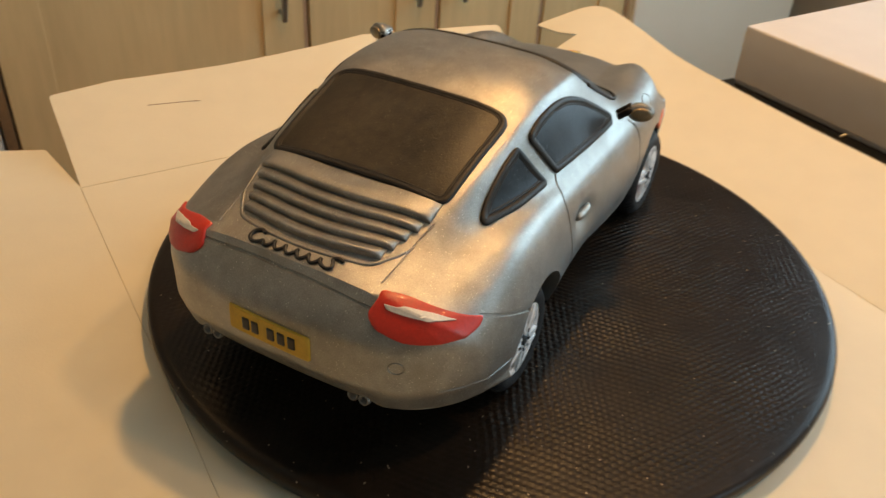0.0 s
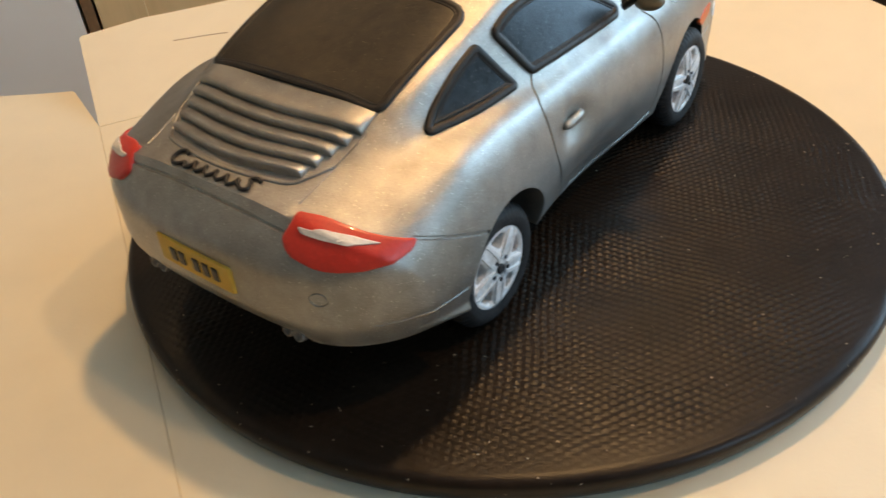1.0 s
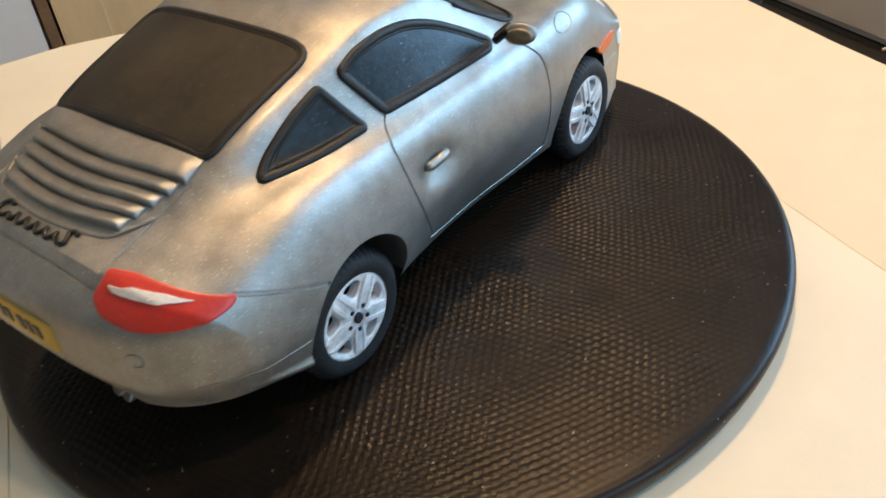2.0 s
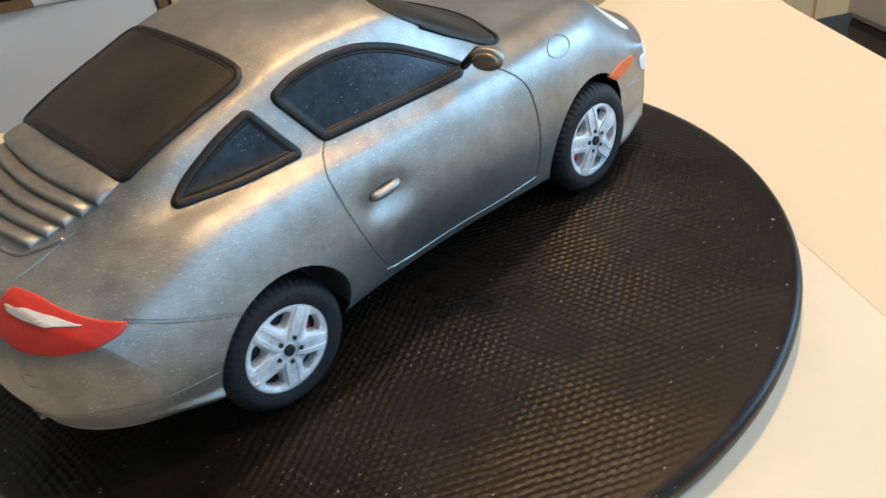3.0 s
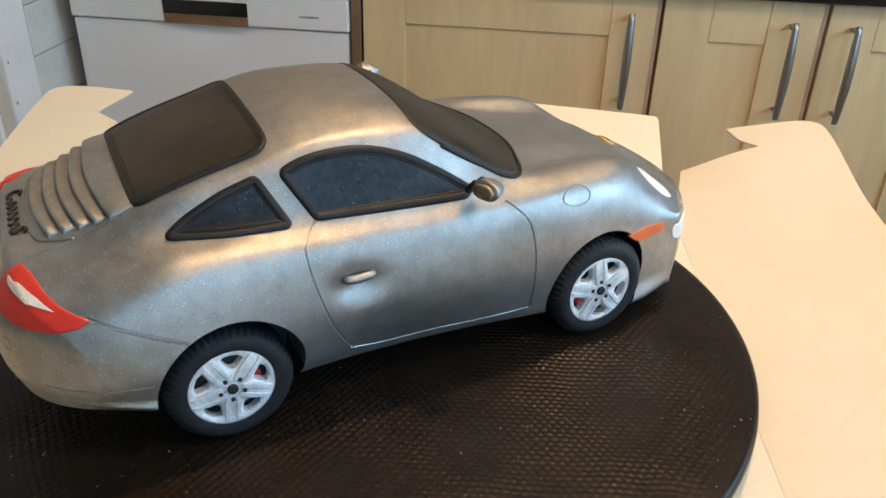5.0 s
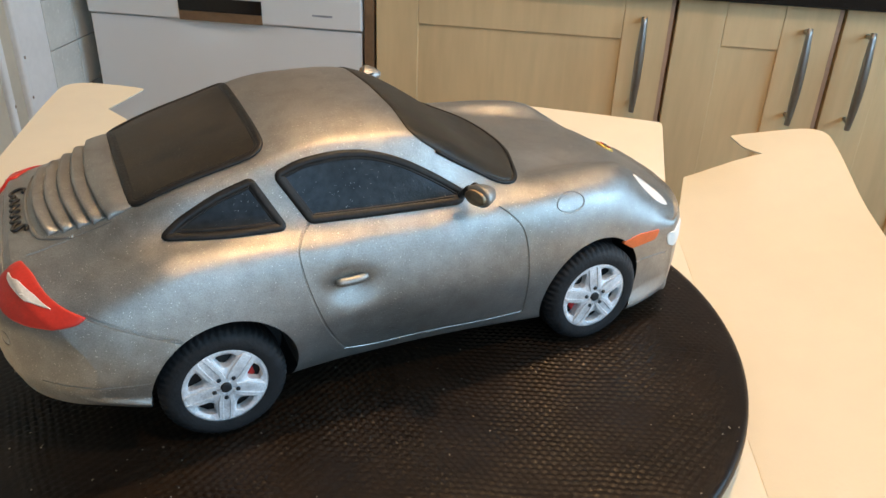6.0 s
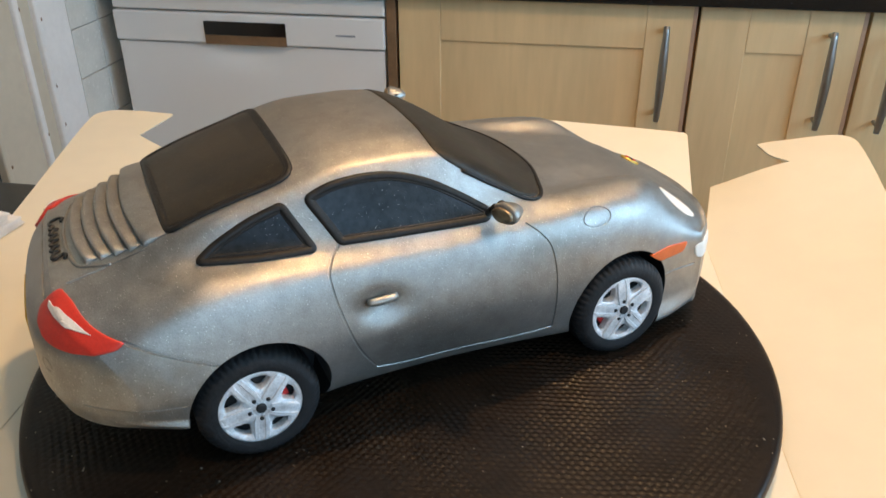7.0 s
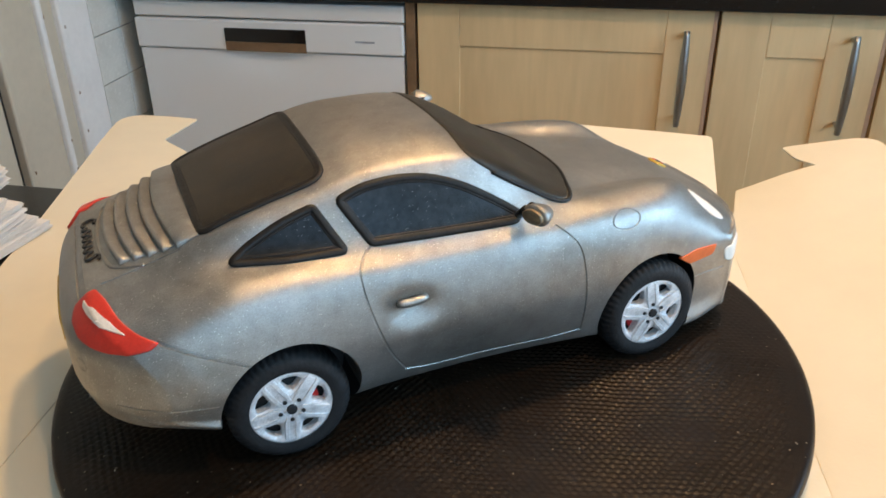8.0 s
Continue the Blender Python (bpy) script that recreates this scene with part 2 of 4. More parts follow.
def curve(keys, blur=0.0):
    """A smooth function through (x, value) pairs (monotone cubic), rounded off over the length blur."""
    xs, ys = np.array(keys, float).T
    h, d = np.diff(xs), np.diff(ys) / np.diff(xs)
    m = np.concatenate([[d[0]], np.where(d[1:] * d[:-1] > 0, 2 * d[1:] * d[:-1] / (d[1:] + d[:-1] + 1e-12), 0), [d[-1]]])

    def f(x):
        x = min(max(x, xs[0]), xs[-1])
        i = min(max(int(np.searchsorted(xs, x)) - 1, 0), len(h) - 1)
        t = (x - xs[i]) / h[i]
        return (ys[i] * (1 + 2 * t) * (1 - t) ** 2 + m[i] * h[i] * t * (1 - t) ** 2 + ys[i + 1] * t * t * (3 - 2 * t) + m[i + 1] * h[i] * t * t * (t - 1))
    gx = np.linspace(xs[0], xs[-1], 241)
    gy = np.array([f(x) for x in gx])
    step = gx[1] - gx[0]
    k = int(3 * blur / step)
    if not k:
        return lambda x: float(np.interp(x, gx, gy))
    pad = np.concatenate([2 * gy[0] - gy[k:0:-1], gy, 2 * gy[-1] - gy[-2:-k - 2:-1]])
    w = np.exp(-0.5 * (np.arange(-k, k + 1) * step / blur) ** 2)
    even = np.convolve(pad, w / w.sum(), "valid")
    return lambda x: float(np.interp(x, gx, even))


# ------------------------------------------------------------------ room
room = []


def structure(name, me, label, category):
    ob = part(name, me, None, label, ROOM)
    return tagged(ob, "", category, "", "structure")


U0, V0, V1, HIGH = -0.96, -1.9, FRONT + 0.6, 2.4
structure("floor", box("floor", U0 - 0.2, U1 + 0.2, V0 - 0.2, V1 + 0.2, -0.1, 0.0, FLOOR, 0), "beige vinyl kitchen floor", "floor")
structure("ceiling", box("ceiling", U0 - 0.2, U1 + 0.2, V0 - 0.2, V1 + 0.2, HIGH, HIGH + 0.1, CEIL, 0), "white painted kitchen ceiling", "ceiling")
structure("wall_north", box("wall_north", U0 - 0.2, U1 + 0.2, V1, V1 + 0.15, 0, HIGH, NORTH, 0), "kitchen wall behind the cabinets, darkened to dim reflections", "wall")
structure("wall_west", box("wall_west", U0 - 0.15, U0, V0, V1, 0, HIGH, SHADY, 0), "kitchen side wall, darkened to dim reflections", "wall")
bm = bmesh.new()
for u0, u1, z0, z1 in ((U0 - 0.15, FILL_U - FILL_W, 0, HIGH), (FILL_U + FILL_W, U1 + 0.15, 0, HIGH), (FILL_U - FILL_W, FILL_U + FILL_W, 0, 0.98), (FILL_U - FILL_W, FILL_U + FILL_W, 2.12, HIGH)):
    for v in bmesh.ops.create_cube(bm, size=1)["verts"]:
        v.co = Vector(((u0 + u1) / 2 + v.co.x * (u1 - u0), V0 - 0.075 + v.co.y * 0.15, (z0 + z1) / 2 + v.co.z * (z1 - z0)))
structure("wall_south", from_bm("wall_south", bm, SHADY), "unseen kitchen wall, darkened to dim reflections, with an added window opening", "wall")
win = structure("fill_window", box("sill", FILL_U - FILL_W, FILL_U + FILL_W, V0 - 0.12, V0 + 0.05, 0.961, 0.979, PAINT, 0.003), "unseen white framed window behind the worktop, added to light the car", "window")
for u0, u1 in ((-FILL_W, -FILL_W + 0.05), (FILL_W - 0.05, FILL_W), (-0.02, 0.02)):
    part("window_frame", box("window_frame", FILL_U + u0, FILL_U + u1, V0 - 0.05, V0 - 0.001, 0.981, 2.119, PAINT, 0.003), win)
# the window wall, with an opening
bm = bmesh.new()
for v0, v1, z0, z1 in ((V0, WIN_V - WIN_W, 0, HIGH), (WIN_V + WIN_W, V1, 0, HIGH), (WIN_V - WIN_W, WIN_V + WIN_W, 0, 1.05), (WIN_V - WIN_W, WIN_V + WIN_W, 2.2, HIGH)):
    g = bmesh.ops.create_cube(bm, size=1)["verts"]
    for v in g:
        v.co = Vector((U1 + 0.075 + v.co.x * 0.15, (v0 + v1) / 2 + v.co.y * (v1 - v0), (z0 + z1) / 2 + v.co.z * (z1 - z0)))
structure("wall_east", from_bm("wall_east", bm, WALL), "magnolia painted wall with a window opening", "wall")
win = structure("window_1", box("sill", U1 - 0.05, U1 + 0.12, WIN_V - WIN_W, WIN_V + WIN_W, 1.030, 1.049, PAINT, 0.003), "white framed kitchen window", "window")
for v0, v1, z0, z1 in ((-WIN_W, -WIN_W + 0.05, 1.051, 2.199), (WIN_W - 0.05, WIN_W, 1.051, 2.199), (-0.02, 0.02, 1.051, 2.199), (-WIN_W + 0.051, WIN_W - 0.051, 1.051, 1.10), (-WIN_W + 0.051, WIN_W - 0.051, 2.15, 2.199)):
    part("window_frame", box("window_frame", U1 + 0.001, U1 + 0.05, WIN_V + v0, WIN_V + v1, z0, z1, PAINT, 0.003), win)

# ------------------------------------------------------------------ worktop under the cake
structure("worktop", box("worktop", U0, 1.6, -0.42, 0.188, 0.8575, 0.8975, WORKTOP, 0.004), "black laminate worktop under the flattened cake box", "worktop")
base = part("base_cabinet", box("carcass", U0, 1.58, -0.38, 0.15, 0.1, 0.857, BIRCH, 0.002), None, "birch base cabinet carrying the black worktop", ROOM)
tagged(base, "", "cabinet")

# ------------------------------------------------------------------ cabinets and dishwasher along the far wall
def bow_handle(parent, u, z0, z1):
    """An upright bow handle with two feet."""
    n = 17
    pts = [(u, FRONT - 0.031 - 0.007 * math.sin(math.pi * i / (n - 1)), z0 + (z1 - z0) * i / (n - 1)) for i in range(n)]
    taper = [0.62 + 0.38 * math.sin(math.pi * i / (n - 1)) for i in range(n)]
    h = part("handle", tube("handle", pts, 0.0085, STEEL, taper=taper, sides=12), parent, "brushed steel bow handle")
    for z in (z0 + 0.012, z1 - 0.012):
        part("handle_foot", tube("handle_foot", [(u, FRONT - 0.002, z), (u, FRONT - 0.032, z)], 0.004, STEEL), h)


def shaker_door(parent, u0, u1, z0, z1, handle_u=None, left=0.085, right=0.085):
    """left, right: widths of the two stiles."""
    a, b, rail = u0 + left, u1 - right, 0.083
    d = part("door", box("panel", a - 0.015, b + 0.015, FRONT + 0.006, FRONT + 0.016, z0 + 0.07, z1 - 0.07, BIRCH, 0.0), parent, "recessed birch door panel")
    part("stile", box("stile", u0, a, FRONT, FRONT + 0.019, z0, z1, BIRCH, 0.0015), d)
    part("stile", box("stile", b, u1, FRONT, FRONT + 0.019, z0, z1, BIRCH, 0.0015), d)
    for c, e in ((z0, z0 + rail), (z1 - rail, z1)):
        part("rail", box("rail", a + 0.0002, b - 0.0002, FRONT + 0.0004, FRONT + 0.019, c, e, BIRCH, 0.0015), d)
    part("edge_strip", box("edge_strip", u1 - 0.0075, u1 - 0.0003, FRONT - 0.0006, FRONT + 0.020, z0 - 0.0004, z1 + 0.0004, EDGING, 0.0), d, "pinkish brown door edge")
    if handle_u is not None:
        bow_handle(d, handle_u, 0.642, 0.826)


def base_unit(u0, u1, doors, label):
    ob = part("base_unit", box("carcass", u0, u1, FRONT + 0.021, V1 - 0.02, 0.12, 0.861, WALNUT, 0.001), None, label, ROOM)
    tagged(ob, "", "cabinet", "base cabinets along the wall")
    for a, b, h, left, right in doors:
        shaker_door(ob, a + 0.003, b - 0.003, 0.13, 0.8575, h, left, right)
    return ob


base_unit(-0.287, 0.2935, [(-0.287, 0.2935, 0.2350, 0.085, 0.092)], "birch shaker base cabinet with one wide door and steel handle")
base_unit(0.2935, 0.865, [(0.2935, 0.593, 0.530, 0.088, 0.101), (0.593, 0.865, 0.640, 0.085, 0.085)], "birch shaker base cabinet with two narrow doors and steel handles")
base_unit(0.865, 1.114, [(0.865, 1.114, None, 0.085, 0.085)], "narrow birch shaker base cabinet beside a pale appliance")
tagged(part("end_panel", box("end_panel", -0.308, -0.289, FRONT - 0.002, V1 - 0.02, 0.0, 0.861, WALNUT, 0.001), None, "brown edged panel between dishwasher and cabinet", ROOM), "", "panel")
structure("worktop_far", box("worktop_far", U0, U1, FRONT - 0.03, V1, 0.862, 0.902, WORKTOP, 0.004), "black laminate worktop over the wall cabinets", "worktop")
structure("plinth", box("plinth", -0.3, U1, FRONT + 0.06, FRONT + 0.08, 0.0, 0.118, BIRCH, 0.001), "birch plinth under the cabinets", "plinth")

dw = part("dishwasher", box("body", -0.902, -0.313, FRONT + 0.02, V1 - 0.03, 0.08, 0.84, ENAMEL, 0.003), None, "white dishwasher with a black display in its control panel", ROOM)
tagged(dw, "", "dishwasher")
part("lid", box("lid", -0.900, -0.311, FRONT - 0.004, FRONT + 0.5, 0.8165, 0.850, ENAMEL, 0.004), dw, "white dishwasher top edge")
cp = part("control_panel", box("control_panel", -0.902, -0.312, FRONT - 0.006, FRONT + 0.02, 0.750, 0.8130, ENAMEL, 0.004), dw, "white control panel")
part("display", box("display", -0.698, -0.520, FRONT - 0.0085, FRONT, 0.7692, 0.797, GLOSSBLACK, 0.001), cp, "glossy black display strip")
# flat brown strip, its colour standing in for a shaded grip
part("grip_shade_strip", box("grip_shade_strip", -0.698, -0.520, FRONT - 0.0083, FRONT, 0.7495, 0.7688, WALNUT, 0.001), cp, "brown strip put in for the shaded grip recess")
part("writing_bar", box("writing_bar", -0.414, -0.373, FRONT - 0.0066, FRONT, 0.7745, 0.7785, PRINT, 0.0), cp, "small grey maker's mark")
bm = bmesh.new()
NU, NZ = 60, 50
grid = [[None] * (NZ + 1) for _ in range(NU + 1)]
for i in range(NU + 1):
    for k in range(NZ + 1):
        u, z = -0.899 + 0.585 * i / NU, 0.12 + 0.627 * k / NZ
        dent = 0.016 * math.exp(-((u + 0.61) / 0.085) ** 2 - ((z - 0.745) / 0.035) ** 2)
        grid[i][k] = bm.verts.new((u, FRONT + 0.0 + dent, z))
for i in range(NU):
    for k in range(NZ):
        bm.faces.new((grid[i][k], grid[i + 1][k], grid[i + 1][k + 1], grid[i][k + 1]))
part("door", from_bm("door", bm, ENAMEL, True), dw, "white dishwasher door with a scooped grip")

# pale appliance panel further along
ap = part("pale_appliance", box("body", 1.118, 1.676, FRONT - 0.005, V1 - 0.02, 0.05, 0.858, CREAM, 0.006), None, "cream appliance front beside the cabinets", ROOM)
tagged(ap, "", "appliance")
part("door", box("door", 1.121, 1.673, FRONT - 0.022, FRONT - 0.006, 0.12, 0.75, CREAM, 0.006), ap, "pale appliance door")
part("control_strip", box("control_strip", 1.121, 1.673, FRONT - 0.022, FRONT - 0.006, 0.756, 0.852, CREAM, 0.005), ap, "pale control strip")

# ------------------------------------------------------------------ left wall: tiles and door frame
def tile_wall():
    back = structure("tiled_wall", box("backing", U0, U0 + 0.012, 1.118, V1, 0.0, 0.86, GROUT, 0), "pale grey tiled strip of wall beside the dishwasher", "wall")
    size, me = 0.102, None
    for i in range(6):
        for k in range(9):
            v0, z0 = 1.119 + i * size, -0.027 + k * size
            if v0 + size > V1 or z0 + size > 0.9:
                continue
            me = me or box("tile", 0, 0.006, 0.001, size - 0.001, 0.001, size - 0.001, TILE, 0.0012)
            t = part("tile", me, back)
            t.matrix_basis = Matrix.Translation((U0 + 0.0121, v0, z0))
tile_wall()
fr = structure("door_frame", box("jamb", U0, U0 + 0.020, 1.027, 1.117, 0, 2.05, PAINT, 0.003), "white gloss painted door frame with chipped edges", "door frame")
for v, w in ((0.956, 0.0145), (1.0130, 0.0137)):
    part("bead_moulding", box("bead_moulding", U0 + 0.0005, U0 + 0.026, v, v + w, 0, 2.05, PAINT, 0.005, 3), fr)
part("frame_recess", box("frame_recess", U0 + 0.0005, U0 + 0.014, 0.9707, 1.0128, 0, 2.05, MAGNOLIA, 0.001), fr, "beige recess between the mouldings")
part("lining", box("lining", U0 + 0.0005, U0 + 0.016, 0.850, 0.9558, 0, 2.05, MAGNOLIA, 0.002), fr, "beige painted door lining")
part("stop_bead", box("stop_bead", U0 + 0.0005, U0 + 0.021, 0.836, 0.8498, 0, 2.05, MAGNOLIA, 0.004, 3), fr, "beige stop bead")
for v, z in ((0.966, 0.86), (1.0225, 0.83), (1.0228, 0.70), (0.965, 0.62), (0.964, 0.56), (0.844, 0.60), (1.0232, 0.62)):
    part("paint_chip", box("paint_chip", U0 + 0.0252, U0 + 0.0264, v, v + 0.003, z, z + 0.006, WALNUT, 0.0), fr, "chip in the paint")
# black strip stands in for the shade in the gap beside the door
part("gap_shade_strip", box("gap_shade_strip", U0 + 0.0003, U0 + 0.004, 0.817, 0.8358, 0, 2.04, DARK, 0.0), fr, "black strip for the shade in the gap beside the door")
structure("door_1", box("leaf", U0 + 0.001, U0 + 0.018, 0.20, 0.8165, 0.01, 2.03, MAGNOLIA, 0.004), "beige painted door standing beside the frame", "door")

# ------------------------------------------------------------------ flattened cake box under the board
def rounded(pts, r, per=6):
    """An outline with its corners rounded; points hold (x, y) or (x, y, own radius)."""
    out, n = [], len(pts)
    for i in range(n):
        p = Vector(pts[i][:2])
        rr = pts[i][2] if len(pts[i]) > 2 else r
        a, b = Vector(pts[i - 1][:2]) - p, Vector(pts[(i + 1) % n][:2]) - p
        rr = min(rr, a.length * 0.45, b.length * 0.45)
        if rr <= 0:
            out.append(p)
            continue
        s, e = p + a.normalized() * rr, p + b.normalized() * rr
        for k in range(per + 1):
            t = k / per
            out.append((1 - t) ** 2 * s + 2 * t * (1 - t) * p + t * t * e)
    return out


def sheet(name, outline, height, mat, thick=0.0012, step=0.014):
    """A thin card of that outline, bent to height(x, y)."""
    bm = bmesh.new()
    f = bm.faces.new([bm.verts.new((p[0], p[1], 0)) for p in outline])
    xs, ys = [p[0] for p in outline], [p[1] for p in outline]
    for axis, lo, hi in ((0, min(xs), max(xs)), (1, min(ys), max(ys))):
        k = lo + step
        while k < hi:
            co, no = ((k, 0, 0), (1, 0, 0)) if axis == 0 else ((0, k, 0), (0, 1, 0))
            bmesh.ops.bisect_plane(bm, geom=bm.verts[:] + bm.edges[:] + bm.faces[:], plane_co=co, plane_no=no)
            k += step
    for v in bm.verts:
        v.co.z = height(v.co.x, v.co.y)
    g = bmesh.ops.extrude_face_region(bm, geom=bm.faces[:])["geom"]
    for v in g:
        if isinstance(v, bmesh.types.BMVert):
            v.co.z += thick
    me = from_bm(name, bm, mat, True)
    me.set_sharp_from_angle(angle=radians(40))
    return me


def smooth01(a, b, x):
    t = min(max((x - a) / (b - a), 0), 1)
    return t * t * (3 - 2 * t)


card = new("cake_box_blank")
tagged(card, "cream cardboard cake box blank opened out flat on the worktop", "cardboard box")
CZ = 0.8982            # underside of the card on the worktop
E1, E2 = Vector((0.866, -0.5)), Vector((0.5, 0.866))
TL = Vector((-0.070, 0.2758))
SIDE = 0.405


def frame_of(x, y):
    """Place in the box blank's own axes: along its far crease, and beyond it."""
    d = Vector((x, y)) - TL
    return d.dot(E1), d.dot(E2)


def lift_b(x, y):
    s, d = frame_of(x, y)
    return CZ + 0.0004 + max(d, 0) * (0.19 + 0.326 * (max(s, 0) / SIDE) ** 3)


def lift_c(x, y):
    s, d = frame_of(x, y)
    e = max(s - SIDE, 0)
    return CZ + 0.0002 + 0.19 * e + 0.011 * smooth01(-0.05, 0.07, d) * smooth01(0, 0.08, e)


def lift_a(x, y):
    s, d = frame_of(x, y)
    return CZ + 0.0003 + 0.008 * smooth01(0.0, 0.15, -s) * smooth01(-0.1, 0.12, d)


def blank(s, d):
    p = TL + E1 * s + E2 * d
    return (p.x, p.y)


part("base_panel", sheet("base_panel", [Vector(blank(*p)) for p in ((-0.002, 0.002), (SIDE + 0.002, 0.002), (SIDE + 0.002, -SIDE - 0.002), (-0.002, -SIDE - 0.002))], lambda x, y: CZ, CARD, step=0.05), card)
part("flap_far", sheet("flap_far", rounded([blank(0, 0), (-0.0090, 0.3768, 0.004), (0.0394, 0.3568), (0.1187, 0.3049), (0.1726, 0.2724), (0.2295, 0.2365), (0.3200, 0.1385, 0.004), blank(SIDE, 0)], 0.0), lift_b, CARD), card, "cream card flap lifting at its far corner")
part("flap_hooked", sheet("flap_hooked", rounded([blank(SIDE, -0.045), blank(SIDE + 0.0066, -0.0187), (*blank(SIDE + 0.0197, 0.0412), 0.001), (*blank(SIDE + 0.0834, 0.0526), 0.001), (*blank(SIDE + 0.0718, 0.0678), 0.012), (*blank(SIDE + 0.0672, 0.0990), 0.002), (*blank(SIDE + 0.143, 0.0965), 0.026), blank(SIDE + 0.138, 0.0), blank(SIDE + 0.133, -0.08), blank(SIDE + 0.129, -0.20), blank(SIDE + 0.129, -SIDE), blank(SIDE, -SIDE)], 0.0), lift_c, CARD), card, "cream card flap with a hooked locking notch")
part("flap_notched", sheet("flap_notched", rounded([blank(0, 0), (-0.0457, 0.3426, 0.003), (-0.0893, 0.3903), (-0.106, 0.4269, 0.003), (-0.0656, 0.4785, 0.004), (-0.137, 0.522, 0.03), (-0.1797, 0.4002), (-0.2217, 0.2864), (-0.246, 0.218), (-0.43, -0.10), blank(0, -SIDE)], 0.0), lift_a, CARD), card, "cream card flap with a rounded locking tab")
part("flap_near", sheet("flap_near", [Vector(blank(*p)) for p in ((0, -SIDE), (SIDE, -SIDE), (SIDE, -SIDE - 0.14), (0, -SIDE - 0.14))], lambda x, y: CZ + 0.0002, CARD, step=0.05), card)
fold = [blank(0, -SIDE * k / 24) for k in range(25)]
part("crease", tube("crease", [(x, y, max(CZ, lift_a(x, y)) + 0.0012) for x, y in fold], 0.00035, CREASE, sides=6), card, "scored fold line in the card")
slit = catmull([(0.0322, 0.3122, 0), (0.0457, 0.3018, 0), (0.0600, 0.2903, 0), (0.0645, 0.2858, 0)], 4)
part("slit", tube("slit", [(x, y, lift_b(x, y) + 0.0012) for x, y, _ in slit], 0.00035, WALNUT, sides=6), card, "dark locking slit in the card")

# ------------------------------------------------------------------ closed cake box
bx = part("cake_box", box("tray", 0, 0.33, 0, 0.33, 0, 0.057, BOXCARD, 0.0015), None, "white closed cardboard cake box on the black worktop")
bx.matrix_basis = Matrix.Translation((0.4217, -0.0764, 0.8977)) @ Matrix.Rotation(radians(-118.9), 4, "Z")
tagged(bx, "", "cardboard box")
part("lid_edge", box("lid_edge", -0.0012, 0.3312, -0.0012, 0.3312, 0.0035, 0.0578, BOXCARD, 0.0015), bx, "deep white card lid")

# ------------------------------------------------------------------ cake board
def board_mesh():
    R, n, m = 0.2062, 840, 168
    verts, faces = [(0, 0, 0)], []
    radii = [0.0] + list(np.linspace(0.004, R - 0.005, m))
    ring = []
    for r in radii[1:]:
        row = []
        for k in range(n):
            a = 2 * math.pi * k / n
            x, y = r * math.cos(a), r * math.sin(a)
            wob = 0.0030 * noise.noise((x * 16, y * 16, 3.1)) + 0.0009 * noise.noise((x * 70, y * 70, 1.7))
            slip = 0.0030 * noise.noise((x * 21, y * 21, 9.4))
            along, q = x * 0.875 - y * 0.485 + slip, x * 0.485 + y * 0.875 + wob
            line = q / 0.0032
            odd = math.floor(line) % 2
            crest = math.sin(math.pi * (line % 1)) ** 2.6
            bumpy = crest * (0.53 + 0.47 * math.cos(2 * math.pi * (along / 0.0043 + 0.5 * odd)))
            wear = 0.30 + 0.70 * min(1, max(0, 0.62 + 1.3 * noise.noise((x * 17, y * 17, 7.7)) + 0.5 * noise.noise((x * 60, y * 60, 2.2))))
            edge = min(1, max(0, (R - 0.004 - r) / 0.012))
            row.append(len(verts))
            verts.append((x, y, 0.00135 * bumpy * wear * edge + 0.0002 * noise.noise((x * 45, y * 45, 0))))
        ring.append(row)
    for dr, z in ((0.0030, -0.0003), (0.0014, -0.0010), (0.0004, -0.0024), (0.0, -0.0045), (0.0010, -0.0090), (0.0024, -0.0125), (0.0046, -0.0147), (0.02, -0.0150)):
        row = []
        for k in range(n):
            a = 2 * math.pi * k / n
            row.append(len(verts))
            verts.append(((R - dr) * math.cos(a), (R - dr) * math.sin(a), z))
        ring.append(row)
    for k in range(n):
        faces.append((0, ring[0][k], ring[0][(k + 1) % n]))
    for i in range(len(ring) - 1):
        for k in range(n):
            k2 = (k + 1) % n
            faces.append((ring[i][k], ring[i + 1][k], ring[i + 1][k2], ring[i][k2]))
    faces.append(tuple(ring[-1])[::-1])
    return mesh_of("cake_board", verts, faces, BOARD)


cb = part("cake_board", board_mesh(), None, "round black iced cake board with an embossed scale pattern")
cb.matrix_basis = Matrix.Translation((-0.0034, -0.018, ZB))
tagged(cb, "", "cake board")

# ------------------------------------------------------------------ the car-shaped cake
XR, XF = -0.190, 0.187
HUB_X, HUB_Z, HUB_Y, TYRE_R = 0.100, 0.0297, 0.0795, 0.0290


def rear_x(y, z):
    """How far the tail stands back from its hindmost point."""
    y = abs(y)
    return 0.022 * (y / 0.08) ** 5 + 0.004 * (y / 0.08) ** 2 + 0.016 * smooth01(0.066, 0.098, z) ** 1.5 + 0.006 * smooth01(0.052, 0.03, z)


def front_x(y, z):
    y = abs(y)
    return 0.017 * (y / 0.066) ** 4 + 0.005 * (y / 0.066) ** 2 + 0.026 * smooth01(0.045, 0.090, z) ** 1.6 + 0.002 * smooth01(0.035, 0.012, z)


def table(*rows):
    xs = (-0.19, -0.165, -0.14, -0.11, -0.08, -0.045, -0.005, 0.025, 0.055, 0.085, 0.115, 0.145, 0.165, 0.183)
    return [curve(list(zip(xs, r)), 0.009) for r in rows]


